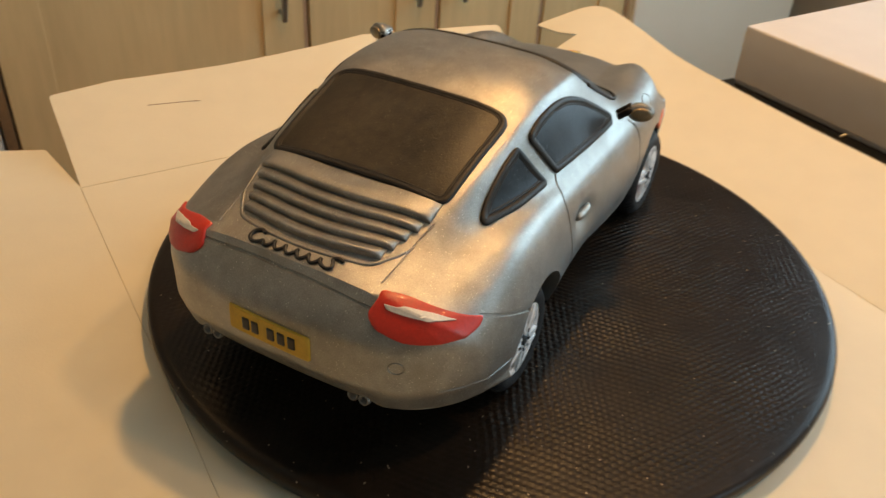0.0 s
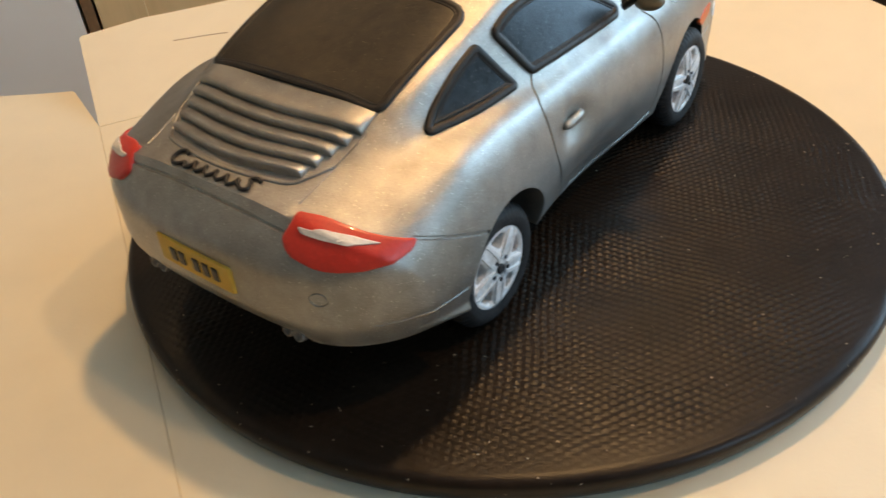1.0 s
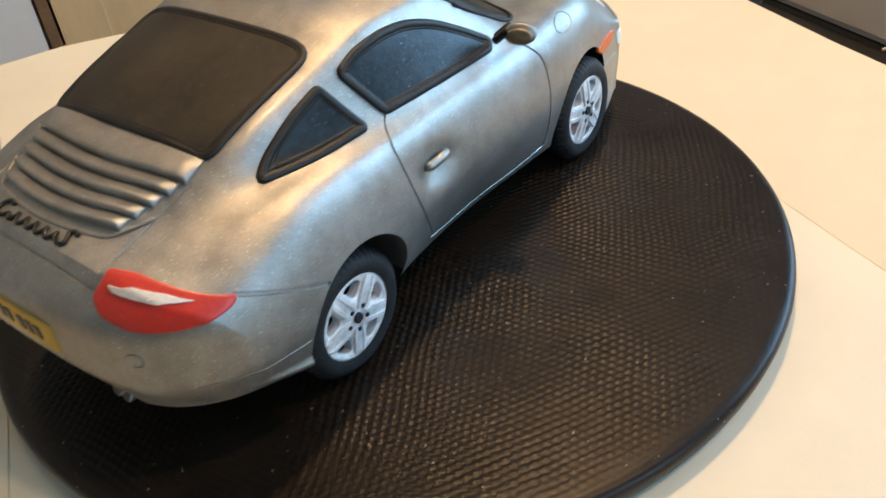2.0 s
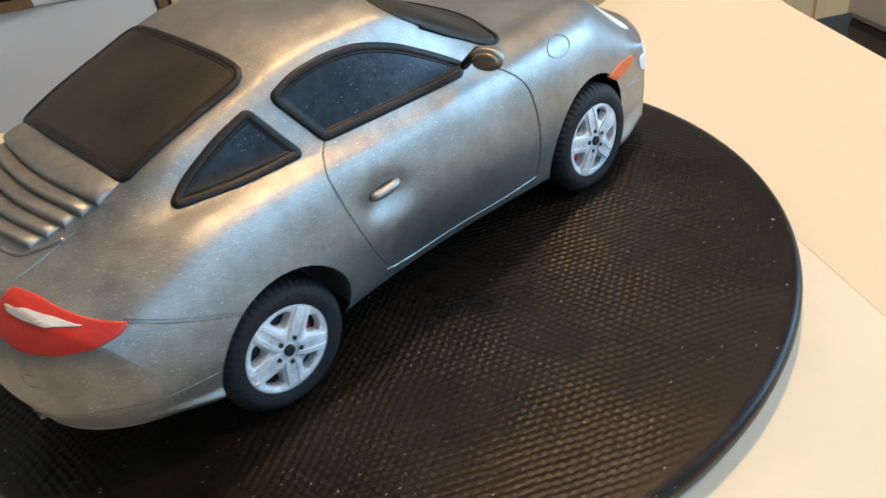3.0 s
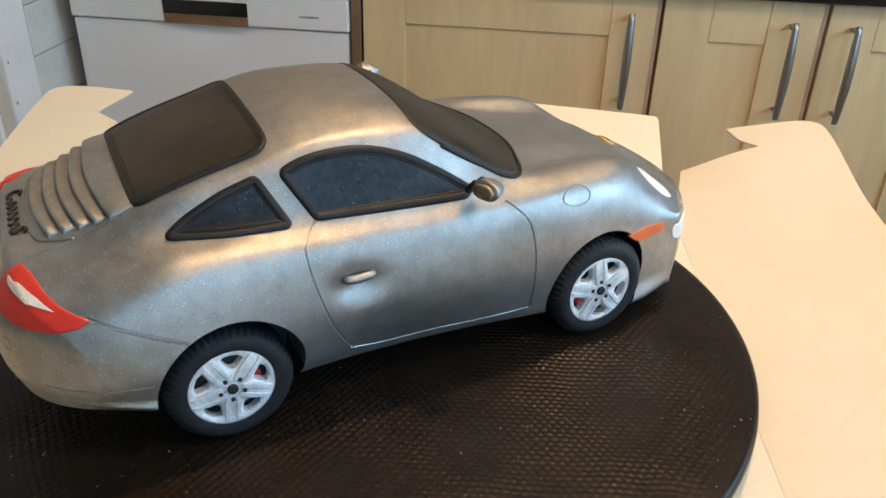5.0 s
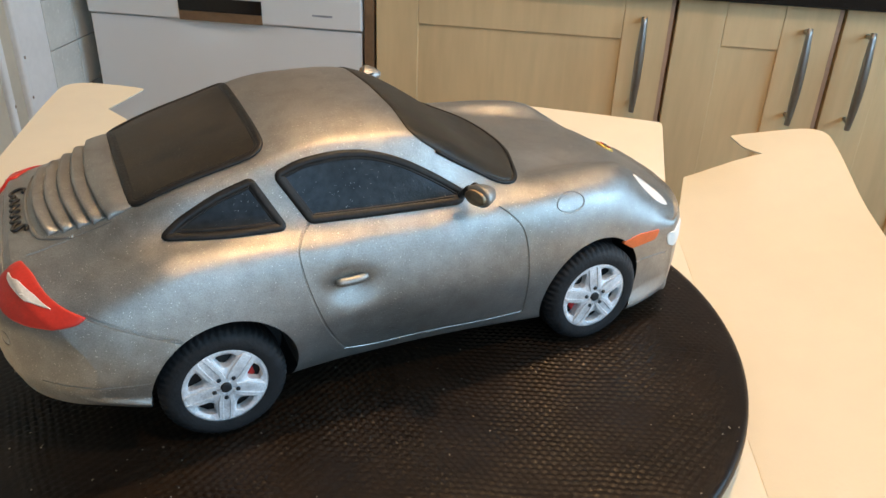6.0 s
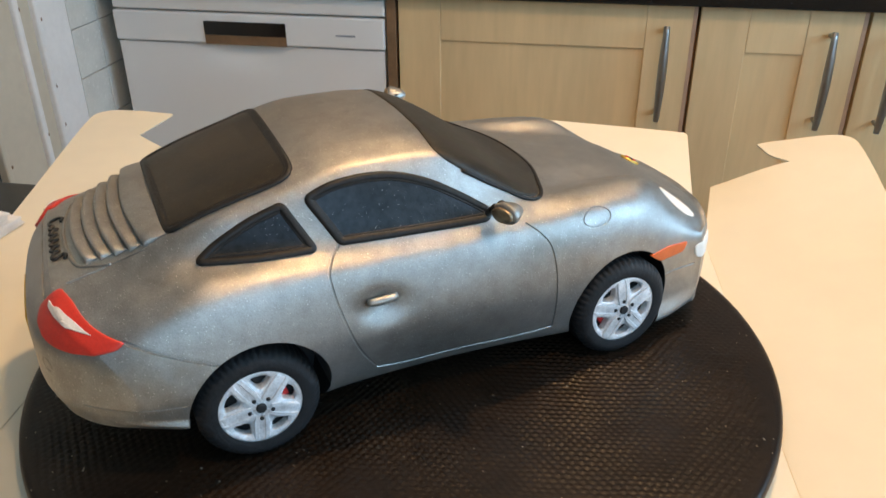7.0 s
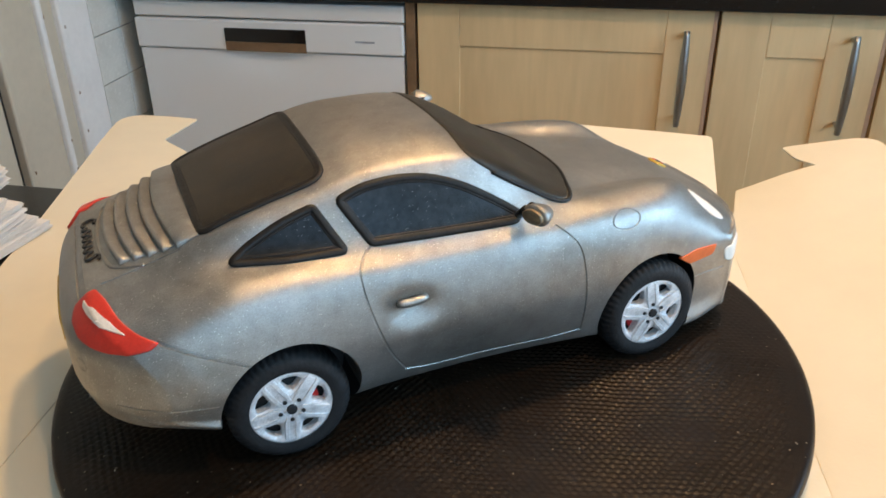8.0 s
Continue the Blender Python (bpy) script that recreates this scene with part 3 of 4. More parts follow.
W_C, W_D, Z_D, W_E, Z_E, W_F, Z_F, Z_G, Z_A, W_B = table(
    (0.087, 0.0895, 0.0900, 0.0895, 0.0872, 0.0855, 0.0862, 0.0865, 0.0845, 0.0815, 0.0792, 0.0760, 0.0735, 0.071),
    (0.079, 0.082, 0.082, 0.081, 0.081, 0.081, 0.0815, 0.082, 0.0795, 0.0760, 0.0735, 0.0705, 0.068, 0.064),
    (0.077, 0.0835, 0.0892, 0.0926, 0.0904, 0.0873, 0.087, 0.087, 0.0875, 0.0880, 0.0865, 0.081, 0.072, 0.060),
    (0.060, 0.061, 0.0615, 0.0625, 0.0670, 0.0705, 0.0725, 0.0725, 0.0650, 0.0585, 0.0550, 0.0540, 0.053, 0.049),
    (0.0865, 0.0915, 0.0960, 0.0985, 0.0990, 0.0985, 0.0980, 0.0975, 0.0968, 0.0960, 0.0955, 0.0925, 0.082, 0.0645),
    (0.040, 0.043, 0.0465, 0.0510, 0.0530, 0.0540, 0.0535, 0.0535, 0.053, 0.041, 0.037, 0.036, 0.034, 0.030),
    (0.0908, 0.0968, 0.1036, 0.1128, 0.1202, 0.1292, 0.1292, 0.1155, 0.0990, 0.0920, 0.0893, 0.0858, 0.0792, 0.065),
    (0.0928, 0.1003, 0.1090, 0.1192, 0.1290, 0.1387, 0.1391, 0.1266, 0.1045, 0.0950, 0.0918, 0.0884, 0.0838, 0.068),
    (0.037, 0.0325, 0.0305, 0.027, 0.018, 0.018, 0.018, 0.018, 0.017, 0.015, 0.0125, 0.0110, 0.0108, 0.0120),
    (0.083, 0.0865, 0.0875, 0.080, 0.069, 0.066, 0.066, 0.067, 0.069, 0.071, 0.076, 0.0765, 0.0735, 0.068))


def half_section(x, per=12):
    zb, wc = Z_A(x), W_C(x)
    wb = W_B(x)
    sill = wc - 0.0050 + 0.0038 * smooth01(-0.10, -0.135, x) + 0.0036 * smooth01(0.11, 0.14, x) - 0.006 * math.exp(-((x + 0.01) / 0.05) ** 2)
    e, f, crown = Vector((W_E(x), Z_E(x))), Vector((W_F(x), Z_F(x))), Vector((0, Z_G(x)))
    mid = Vector((f.x * 0.5, f.y * 0.28 + crown.y * 0.72))
    cabin = smooth01(-0.16, -0.115, x) * smooth01(0.06, 0.03, x)
    rail = Vector((0.0010, 0.0010)) * cabin
    fa, fb = f + (e - f) * 0.17 + rail, f + (mid - f) * 0.18 + rail * 0.8
    pts = [(0, zb), (wb * 0.6, zb), (wb, zb + 0.001), (sill, zb + 0.32 * (0.058 - zb)), (wc, 0.058), (W_D(x), Z_D(x)), tuple(e), tuple(fa), tuple(fb), tuple(mid), tuple(crown)]
    mirror = [(-pts[1][0], pts[1][1])] + pts + [(-pts[-2][0], pts[-2][1])]
    line = catmull([(0, *p) for p in mirror], per)
    out = [Vector((p.y, p.z)) for p in line[per:per * len(pts) + 1 - per]]
    ends = 3 * per
    for _ in range(10):
        more = out + [Vector((-out[-2].x, out[-2].y))]
        out = out[:ends] + [(more[i - 1] + 2 * more[i] + more[i + 1]) / 4 for i in range(ends, len(out))]
    return [tuple(p) for p in out]


def shaped(x0, y, z):
    """Bows the ends of the body and presses the hollow round the door handle."""
    fr, ff = max(0, 1 - (x0 - XR) / 0.10), max(0, 1 - (XF - x0) / 0.10)
    x = x0 + rear_x(y, z) * fr ** 1.5 - front_x(y, z) * ff ** 1.5
    d = 0.0050 * math.exp(-((x + 0.0395) / 0.0112) ** 2 - ((z - 0.0695) / 0.0076) ** 2)
    if abs(y) > 0.06:
        y -= math.copysign(d, y)
    z += 0.0034 * smooth01(0.052, 0.044, abs(y)) * smooth01(0.052, 0.038, z) * smooth01(-0.15, -0.165, x)
    return x, y, z


def body_mesh():
    NX = 190
    verts, faces, rows = [], [], []
    for i in range(NX + 1):
        x0 = XR + (XF - XR) * i / NX
        half = half_section(x0)
        loop = [(y, z) for y, z in half] + [(-y, z) for y, z in half[-2:0:-1]]
        row = []
        for y, z in loop:
            row.append(len(verts))
            verts.append(shaped(x0, y, z))
        rows.append(row)
    n, N = len(rows[0]), len(half)
    for i in range(NX):
        for k in range(n):
            k2 = (k + 1) % n
            faces.append((rows[i][k], rows[i + 1][k], rows[i + 1][k2], rows[i][k2]))
    for row, x0, flip in ((rows[0], XR, False), (rows[-1], XF, True)):
        half = half_section(x0)
        M, grid = 24, []
        for k in range(N):
            if k in (0, N - 1):
                grid.append([row[k]] * (M + 1))
                continue
            y, z = half[k]
            line = [row[k]]
            for j in range(1, M):
                line.append(len(verts))
                verts.append(shaped(x0, y * (1 - 2 * j / M), z))
            line.append(row[n - k])
            grid.append(line)
        for k in range(N - 1):
            for j in range(M):
                f = [grid[k][j], grid[k][j + 1], grid[k + 1][j + 1], grid[k + 1][j]]
                f = [v for q, v in enumerate(f) if v not in f[:q]]
                if len(f) > 2:
                    faces.append(tuple(f[::-1] if flip else f))
    bm = bmesh.new()
    me = mesh_of("body_raw", verts, faces, SILVER)
    bm.from_mesh(me)
    bmesh.ops.recalc_face_normals(bm, faces=bm.faces[:])
    bm.to_mesh(me)
    bm.free()
    me.shade_smooth()
    return me


raw = body_mesh()
tmp = bmesh.new()
tmp.from_mesh(raw)
SKIN = BVHTree.FromBMesh(tmp)
tmp.free()


def onto(p, way, lift=0.0):
    """Where a ray from p along way meets the car's skin, and the normal there."""
    hit, no, _, _ = SKIN.ray_cast(Vector(p), Vector(way).normalized())
    if hit is None:
        hit, no, _, _ = SKIN.find_nearest(Vector(p))
    if no.dot(Vector(way)) > 0:
        no = -no
    return hit + no * lift, no


def side(pts, s=-1, lift=0.0):
    """(x, z) pairs thrown onto the right (s=-1) or left side of the car."""
    return [onto((x, s * 0.3, z), (0, -s, 0), lift) for x, z in pts]


def top(pts, lift=0.0):
    return [onto((x, y, 0.4), (0, 0, -1), lift) for x, y in pts]


def carve(me, cutters):
    """Cuts other meshes out of a mesh and returns the result."""
    ob = new("carved", me)
    gone = []
    for c in cutters:
        bm = bmesh.new()
        bm.from_mesh(c)
        bmesh.ops.recalc_face_normals(bm, faces=bm.faces[:])
        if bm.calc_volume(signed=True) < 0:
            bmesh.ops.reverse_faces(bm, faces=bm.faces[:])
        bm.to_mesh(c)
        bm.free()
        o = new("cutter", c)
        gone.append(o)
        mod = ob.modifiers.new("cut", "BOOLEAN")
        mod.operation, mod.object, mod.solver = "DIFFERENCE", o, "MANIFOLD"
    bpy.context.view_layer.update()
    done = bpy.data.meshes.new_from_object(ob.evaluated_get(bpy.context.evaluated_depsgraph_get()))
    for o in (ob, *gone):
        bpy.data.objects.remove(o)
    return done


def carve_all(me, cutters):
    for c in cutters:
        cut = carve(me, [c])
        if len(cut.vertices) > 0.8 * len(me.vertices):
            me = cut
    me.shade_smooth()
    me.set_sharp_from_angle(angle=radians(38))
    return me


def patch(name, outline, project, mat, lift, thick, rings=10):
    """A pad of icing of that outline (2D, star-shaped) lying on the skin, with a rounded rim."""
    n = len(outline)
    c = sum((Vector(p) for p in outline), Vector((0, 0))) / n
    verts, faces = [], []
    steps = [(1.0, -0.0012), (1.0, 0.35), (0.985, 0.8), (0.96, 1.0)] + [(0.96 * (1 - k / rings), 1.0) for k in range(1, rings)]
    for f, h in steps:
        flat = [c + (Vector(p) - c) * f for p in outline]
        for q, no in project(flat):
            verts.append(q + no * (lift + thick * h if h > 0 else h))
    q, no = project([c])[0]
    verts.append(q + no * (lift + thick))
    m = len(steps)
    for i in range(m - 1):
        for k in range(n):
            k2 = (k + 1) % n
            faces.append((i * n + k, i * n + k2, (i + 1) * n + k2, (i + 1) * n + k))
    for k in range(n):
        faces.append(((m - 1) * n + k, (m - 1) * n + (k + 1) % n, m * n))
    return mesh_of(name, verts, faces, mat)


def bead(name, outline, project, r, mat=BEAD, lift=0.0004, flat=0.8, closed=True):
    q = project(outline)
    return tube(name, [p + no * lift for p, no in q], r, mat, closed=closed, flat=flat, normals=[no for _, no in q], sides=10)


def flat2(pts, per=8, closed=True):
    return [Vector((p.x, p.y)) for p in catmull([(a, b, 0) for a, b in pts], per, closed)]


def soft(pts, r=0.004, n=4):
    """A rounded outline, evenly resampled."""
    line = rounded(pts, r, n)
    out = []
    for i, p in enumerate(line):
        q = line[(i + 1) % len(line)]
        k = max(1, int((q - p).length / 0.002))
        out += [p + (q - p) * j / k for j in range(k)]
    return out


def inset(outline, d):
    """The outline moved inwards by d."""
    n, out = len(outline), []
    turn = sum(outline[i - 1].x * outline[i].y - outline[i].x * outline[i - 1].y for i in range(n))
    for i in range(n):
        t = (outline[(i + 2) % n] - outline[i - 2]).normalized()
        out.append(outline[i] + Vector((-t.y, t.x)) * math.copysign(d, turn))
    return out


car = new("car_cake")
car.matrix_basis = Matrix.Translation((0, 0, ZB))
tagged(car, "silver-grey iced sports car cake with smoked windows on a black board", "cake")

cutters = []
for x in (-HUB_X, HUB_X):
    for s in (-1, 1):
        r = 0.0327 if x < 0 else 0.0322
        me = lathe("arch", [(r, 0.052), (r, 0.080), (r + 0.0008, 0.0855), (r + 0.003, 0.10)], DARK, n=72)
        me.transform(Matrix.Translation((x + (0.0014 if x < 0 else -0.0004), 0, HUB_Z + (0.0039 if x < 0 else 0.0028))) @ Matrix.Diagonal((1, s, 1, 1)))
        if s < 0:
            me.flip_normals()
        cutters.append(me)


def groove(pts, project, r=0.0007, per=10, ring=False):
    q = project(flat2(pts, per, ring))
    cutters.append(tube("groove", [p for p, _ in q], r, SILVER, closed=ring, sides=6, normals=[no for _, no in q]))


def ring(a, b, ra, rb, n=16):
    return [(a + ra * math.cos(2 * math.pi * k / n), b + rb * math.sin(2 * math.pi * k / n)) for k in range(n)]


for s in (-1, 1):
    sd = lambda p, s=s: side(p, s)
    groove([(-0.0540, 0.0990), (-0.0606, 0.0933), (-0.0626, 0.0876), (-0.0595, 0.0712), (-0.0521, 0.0504), (-0.0414, 0.0322)], sd)
    groove([(-0.0421, 0.0320), (-0.0300, 0.0290), (-0.0158, 0.0278), (0.0147, 0.0285), (0.0468, 0.0292), (0.0563, 0.0293)], sd, 0.00045)
    groove([(0.0561, 0.0285), (0.0547, 0.0474), (0.0528, 0.0682), (0.0501, 0.0807), (0.0450, 0.0877), (0.0386, 0.0931)], sd)
    groove([(-0.148, 0.0295), (-0.140, 0.0300), (-0.131, 0.0310)], sd, 0.0004)
    groove([(-0.152, 0.0802), (-0.1368, 0.0730), (-0.1165, 0.0632)], sd, 0.0009)
    groove([(-0.172, 0.0490), (-0.160, 0.0484), (-0.1320, 0.0468)], sd, 0.00035)
    groove(ring(0.0803, 0.0876, 0.0086, 0.0042), sd, 0.0006, 2, True)
    groove([(0.125, 0.0415), (0.138, 0.0425), (0.154, 0.0415)], sd, 0.0006)
back = lambda p: [onto((-0.4, y, z), (1, 0, 0)) for y, z in p]
groove([(-0.045, 0.0858), (-0.02, 0.0880), (0.0, 0.0886), (0.02, 0.0888), (0.045, 0.0872)], back, 0.0008)
for s in (-1, 1):
    groove([(-0.1690, s * 0.0430), (-0.1590, s * 0.0440), (-0.1470, s * 0.0450), (-0.1340, s * 0.0472)], top, 0.0005)
groove(ring(-0.0590, 0.0640, 0.0030, 0.0030), back, 0.0004, 2, True)
groove([(-0.046, 0.047), (-0.03, 0.0455), (0.03, 0.0455), (0.046, 0.047)], back, 0.0005)
shell = carve_all(raw, cutters)
# faces inside the wheel arches turn black, putting their shade into the colour
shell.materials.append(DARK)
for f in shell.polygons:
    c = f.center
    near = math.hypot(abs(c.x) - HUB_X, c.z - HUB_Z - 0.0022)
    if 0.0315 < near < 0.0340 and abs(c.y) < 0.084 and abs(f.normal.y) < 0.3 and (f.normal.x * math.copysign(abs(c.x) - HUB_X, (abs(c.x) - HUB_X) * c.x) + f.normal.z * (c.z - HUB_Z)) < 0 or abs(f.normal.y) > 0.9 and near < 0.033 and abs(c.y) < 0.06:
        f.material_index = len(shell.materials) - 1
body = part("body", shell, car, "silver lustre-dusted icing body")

# windows: pads of dark icing framed with rolled beads
REAR = soft([(-0.1249, -0.0460, 0.005), (-0.0674, -0.0482), (-0.0660, 0.0492), (-0.1252, 0.0465, 0.005)], 0.008)
part("rear_window", patch("rear_window", REAR, top, SMOKE, 0.0, 0.0008, 20), car, "smoked brown-black rear window")
part("rear_window_trim", bead("rear_window_trim", REAR, top, 0.0018, flat=0.6), car, "charcoal icing bead round the rear window")
part("rear_window_inner_trim", bead("rear_window_inner_trim", inset(REAR, 0.0017), top, 0.0009), car, "thin charcoal bead inside the first")
EDGE = [(0.0540, 0.0618), (0.0326, 0.0610), (0.0122, 0.0580), (0.0004, 0.0545), (-0.0004, 0.040), (0.0002, 0.020)]
SCREEN = soft([(x, -y) for x, y in EDGE] + [(0.0010, 0.0)] + EDGE[::-1] + [(0.0662, 0.036), (0.0715, 0.018), (0.0730, 0.0), (0.0715, -0.018), (0.0662, -0.036)], 0.006)
LOWER = flat2([(x, y) for x, y in EDGE[2::-1]] + [(0.0662, 0.036), (0.0715, 0.018), (0.0730, 0.0), (0.0715, -0.018), (0.0662, -0.036)] + [(x, -y) for x, y in EDGE[:3]], 6, False)
part("windscreen", patch("windscreen", SCREEN, top, SMOKE, 0.0, 0.0007, 26), car, "smoked black windscreen")
part("windscreen_trim", bead("windscreen_trim", LOWER, top, 0.0011, closed=False), car, "thin charcoal bead along the foot of the windscreen")
DOORWIN = soft([(-0.0531, 0.0998), (-0.0645, 0.1186, 0.0022), (-0.0540, 0.1227, 0.007), (-0.0379, 0.1244, 0.008), (-0.0217, 0.1228, 0.008), (-0.0061, 0.1174, 0.008), (0.0104, 0.1078, 0.006), (0.0217, 0.1002), (0.0185, 0.0980), (-0.0149, 0.0991, 0.008)], 0.0014)
QUARTER = soft([(-0.1150, 0.0990), (-0.1060, 0.1046, 0.005), (-0.0905, 0.1123, 0.006), (-0.0763, 0.1168), (-0.0660, 0.0986), (-0.0935, 0.0982, 0.008)], 0.0014)
for s in (-1, 1):
    sd = lambda p, s=s: side(p, s)
    w = part("door_window", patch("door_window", DOORWIN, sd, SIDEGLASS, 0.0, 0.0007), car, "smoked blue-black door window")
    part("window_trim", bead("window_trim", DOORWIN, sd, 0.0020, flat=0.6), w, "charcoal icing bead")
    part("inner_trim", bead("inner_trim", inset(DOORWIN, 0.0017), sd, 0.0008), w, "thin charcoal inner bead")
    w = part("quarter_window", patch("quarter_window", QUARTER, sd, SIDEGLASS, 0.0, 0.0007), car, "smoked three-cornered quarter window")
    part("window_trim", bead("window_trim", QUARTER, sd, 0.0020, flat=0.6), w, "charcoal icing bead")
    part("inner_trim", bead("inner_trim", inset(QUARTER, 0.0017), sd, 0.0008), w, "thin charcoal inner bead")

# engine cover slats: overlapping strips, each raised at its rear edge; the first one is broad and runs up to the window
def slat_mesh(x, w, reach, n=28):
    """x: foot of the rear edge on the middle line; reach: how far the strip runs forward from there."""
    prof = [(reach, -0.0012), (reach, 0.0005), (reach * 0.80, 0.0014), (reach * 0.60, 0.0023), (reach * 0.38, 0.0031), (0.0018, 0.0035), (0.0010, 0.0034), (0.0004, 0.0027), (0.0002, 0.0006), (-0.0002, -0.0012)]
    verts, faces, m = [], [], len(prof)
    for j in range(n + 1):
        f = 2 * j / n - 1
        f = math.copysign(1 - (1 - abs(f)) ** 1.5, f)
        for off, h in prof:
            y = w * f * 1.012
            p, no = top([(x + 0.0046 * f * f + off, y)])[0]
            uneven = 1 + 0.10 * noise.noise((x * 300, y * 90, off * 50))
            verts.append(p + no * h * max(0.12, 1 - abs(f) ** 26) ** 0.5 * uneven)
    for j in range(n):
        for k in range(m):
            k2 = (k + 1) % m
            faces.append((j * m + k, j * m + k2, (j + 1) * m + k2, (j + 1) * m + k))
    faces += [tuple(range(m)), tuple(range(n * m, n * m + m))[::-1]]
    bm = bmesh.new()
    me = mesh_of("slat", verts, faces, SILVER)
    bm.from_mesh(me)
    bmesh.ops.recalc_face_normals(bm, faces=bm.faces[:])
    bm.to_mesh(me)
    bm.free()
    me.shade_smooth()
    me.set_sharp_from_angle(angle=radians(50))
    return me


part("slat", slat_mesh(-0.1398, 0.0450, 0.0122), car)
for k in range(1, 5):
    part("slat", slat_mesh(-0.1398 - 0.0062 * k, 0.0450 - 0.0023 * k, 0.0064), car)
part("engine_cover_edge", bead("engine_cover_edge", flat2([(-0.1500, -0.0440), (-0.1585, -0.0385), (-0.1650, -0.0300), (-0.1682, 0.0), (-0.1650, 0.0300), (-0.1585, 0.0385), (-0.1500, 0.0440)], 10, False), top, 0.0009, SILVER, closed=False, lift=0.0), car)

# tail lights, wrapped round the corners
def corner(s):
    a = Vector((-1, s * 0.9, 0)).normalized()
    t = Vector((-a.y, a.x, 0)) * (-s)

    def project(pts):
        return [onto(Vector((-0.155, s * 0.062, 0)) + a * 0.2 + t * p[0] + Vector((0, 0, p[1])), -a) for p in pts]
    return project


for s in (-1, 1):
    pr = corner(s)
    TAIL = soft([(-0.0246, 0.0910, 0.002), (-0.0140, 0.0897), (-0.0030, 0.0862), (0.0174, 0.0796), (0.0150, 0.0770), (0.0090, 0.0758), (-0.0050, 0.0752), (-0.0185, 0.0762), (-0.0290, 0.0800), (-0.0310, 0.0840)], 0.004)
    t = part("tail_light", patch("tail_light", TAIL, pr, RED, 0.0, 0.0012), car, "glossy red icing tail light")
    part("lamp_streak", patch("lamp_streak", soft([(-0.0240, 0.0884), (-0.0156, 0.0876), (-0.0047, 0.0850), (0.0046, 0.0819), (-0.0030, 0.0830), (-0.0110, 0.0846), (-0.0230, 0.0866)], 0.0012), pr, PEARL, 0.0010, 0.0007), t, "pearl white lamp streak")

# front lamps and side repeaters
for s in (-1, 1):
    sd = lambda p, s=s: side(p, s)
    part("side_repeater", patch("side_repeater", soft([(0.1160, 0.0580), (0.1240, 0.0525), (0.1425, 0.0532), (0.1455, 0.0585), (0.1290, 0.0601)], 0.002), sd, ORANGE, 0.0, 0.0006), car, "orange side indicator")
    fr = lambda p, s=s: [onto((0.3, s * a, b + 0.1), (-1, 0, -0.7)) for a, b in p]
    part("headlight", patch("headlight", flat2([(0.0560, 0.1020), (0.0602, 0.0902), (0.0624, 0.0760), (0.0606, 0.0655), (0.0572, 0.0690), (0.0545, 0.0815), (0.0542, 0.0940)], 6), fr, WHITE_PAINT, 0.0, 0.0006), car, "white painted headlight")
    a = Vector((1, s * 0.7, 0)).normalized()
    out = Vector((-a.y, a.x, 0)) * s
    ff = lambda p, s=s, a=a, out=out: [onto(Vector((0.150, s * 0.058, 0)) + a * 0.2 + out * q[0] + Vector((0, 0, q[1])), -a) for q in p]
    part("fog_light", patch("fog_light", soft([(-0.0095, 0.0560), (0.0017, 0.0553), (0.0105, 0.0535), (0.0085, 0.0450), (-0.0035, 0.0432), (-0.0095, 0.0438)], 0.003), ff, WHITE_PAINT, 0.0, 0.0006), car, "white painted fog light")

# crest on the bonnet, as plain coloured shapes
q, no = top([(0.1550, 0.0)])[0]
crest = part("badge", lathe("badge", [(0.0060, 0.0), (0.0060, 0.0009), (0.0053, 0.0014)], GOLD, "z", 20), car, "small gold badge with red and black fields")
crest.matrix_basis = Matrix.Translation(q) @ no.to_track_quat("Z", "Y").to_matrix().to_4x4()
for a, b, mat in ((0.0018, 0.0014, RED), (-0.0018, -0.0014, RED), (-0.0018, 0.0014, INK), (0.0018, -0.0014, INK)):
    part("badge_field", box("badge_field", a - 0.0012, a + 0.0012, b - 0.001, b + 0.001, 0.0012, 0.0021, mat, 0.0003), crest)

# script on the tail, drawn as a plain looping line
def squiggle():
    """One running line: a tall open loop, a row of small waves, a tall wave and an underline."""
    pts = [(0.0165, 0.0036), (0.0195, 0.0046), (0.0222, 0.0026), (0.0222, -0.0006), (0.0195, -0.0022), (0.0165, -0.0012)]
    for i in range(1, 22):
        y = 0.0160 - 0.0315 * i / 21
        pts.append((y + 0.0008 * math.sin(i * 1.57), 0.0018 * math.cos(i * 1.57) - 0.0002))
    pts += [(-0.0180, -0.0018), (-0.0205, -0.0008), (-0.0200, 0.0016), (-0.0190, 0.0034), (-0.0212, 0.0046), (-0.0238, 0.0038)]
    return flat2(pts, 5, False)


up = lambda p: [onto((-0.172 - 0.10 + 0.35 * b, a, 0.093 + 0.10 + 0.94 * b), (0.75, 0, -0.75)) for a, b in p]
part("script_line", bead("script_line", squiggle(), up, 0.00085, INK, closed=False, lift=0.0006), car, "black looping icing script")

# number plate with bars in place of characters
PLATE = soft([(0.0220, 0.0685), (-0.0212, 0.0675), (-0.0210, 0.0545), (0.0225, 0.0555)], 0.0012)
plate = part("number_plate", patch("number_plate", PLATE, back, YELLOW, 0.0, 0.0011), car, "yellow icing number plate")
for y in (0.0125, 0.0075, -0.0010, -0.0065, -0.0120):
    bar = soft([(y + 0.0019, 0.0645), (y - 0.0019, 0.0645), (y - 0.0019, 0.0582), (y + 0.0019, 0.0582)], 0.0006)
    part("plate_bar", patch("plate_bar", bar, back, INK, 0.0009, 0.0006, 2), plate, "black bar")

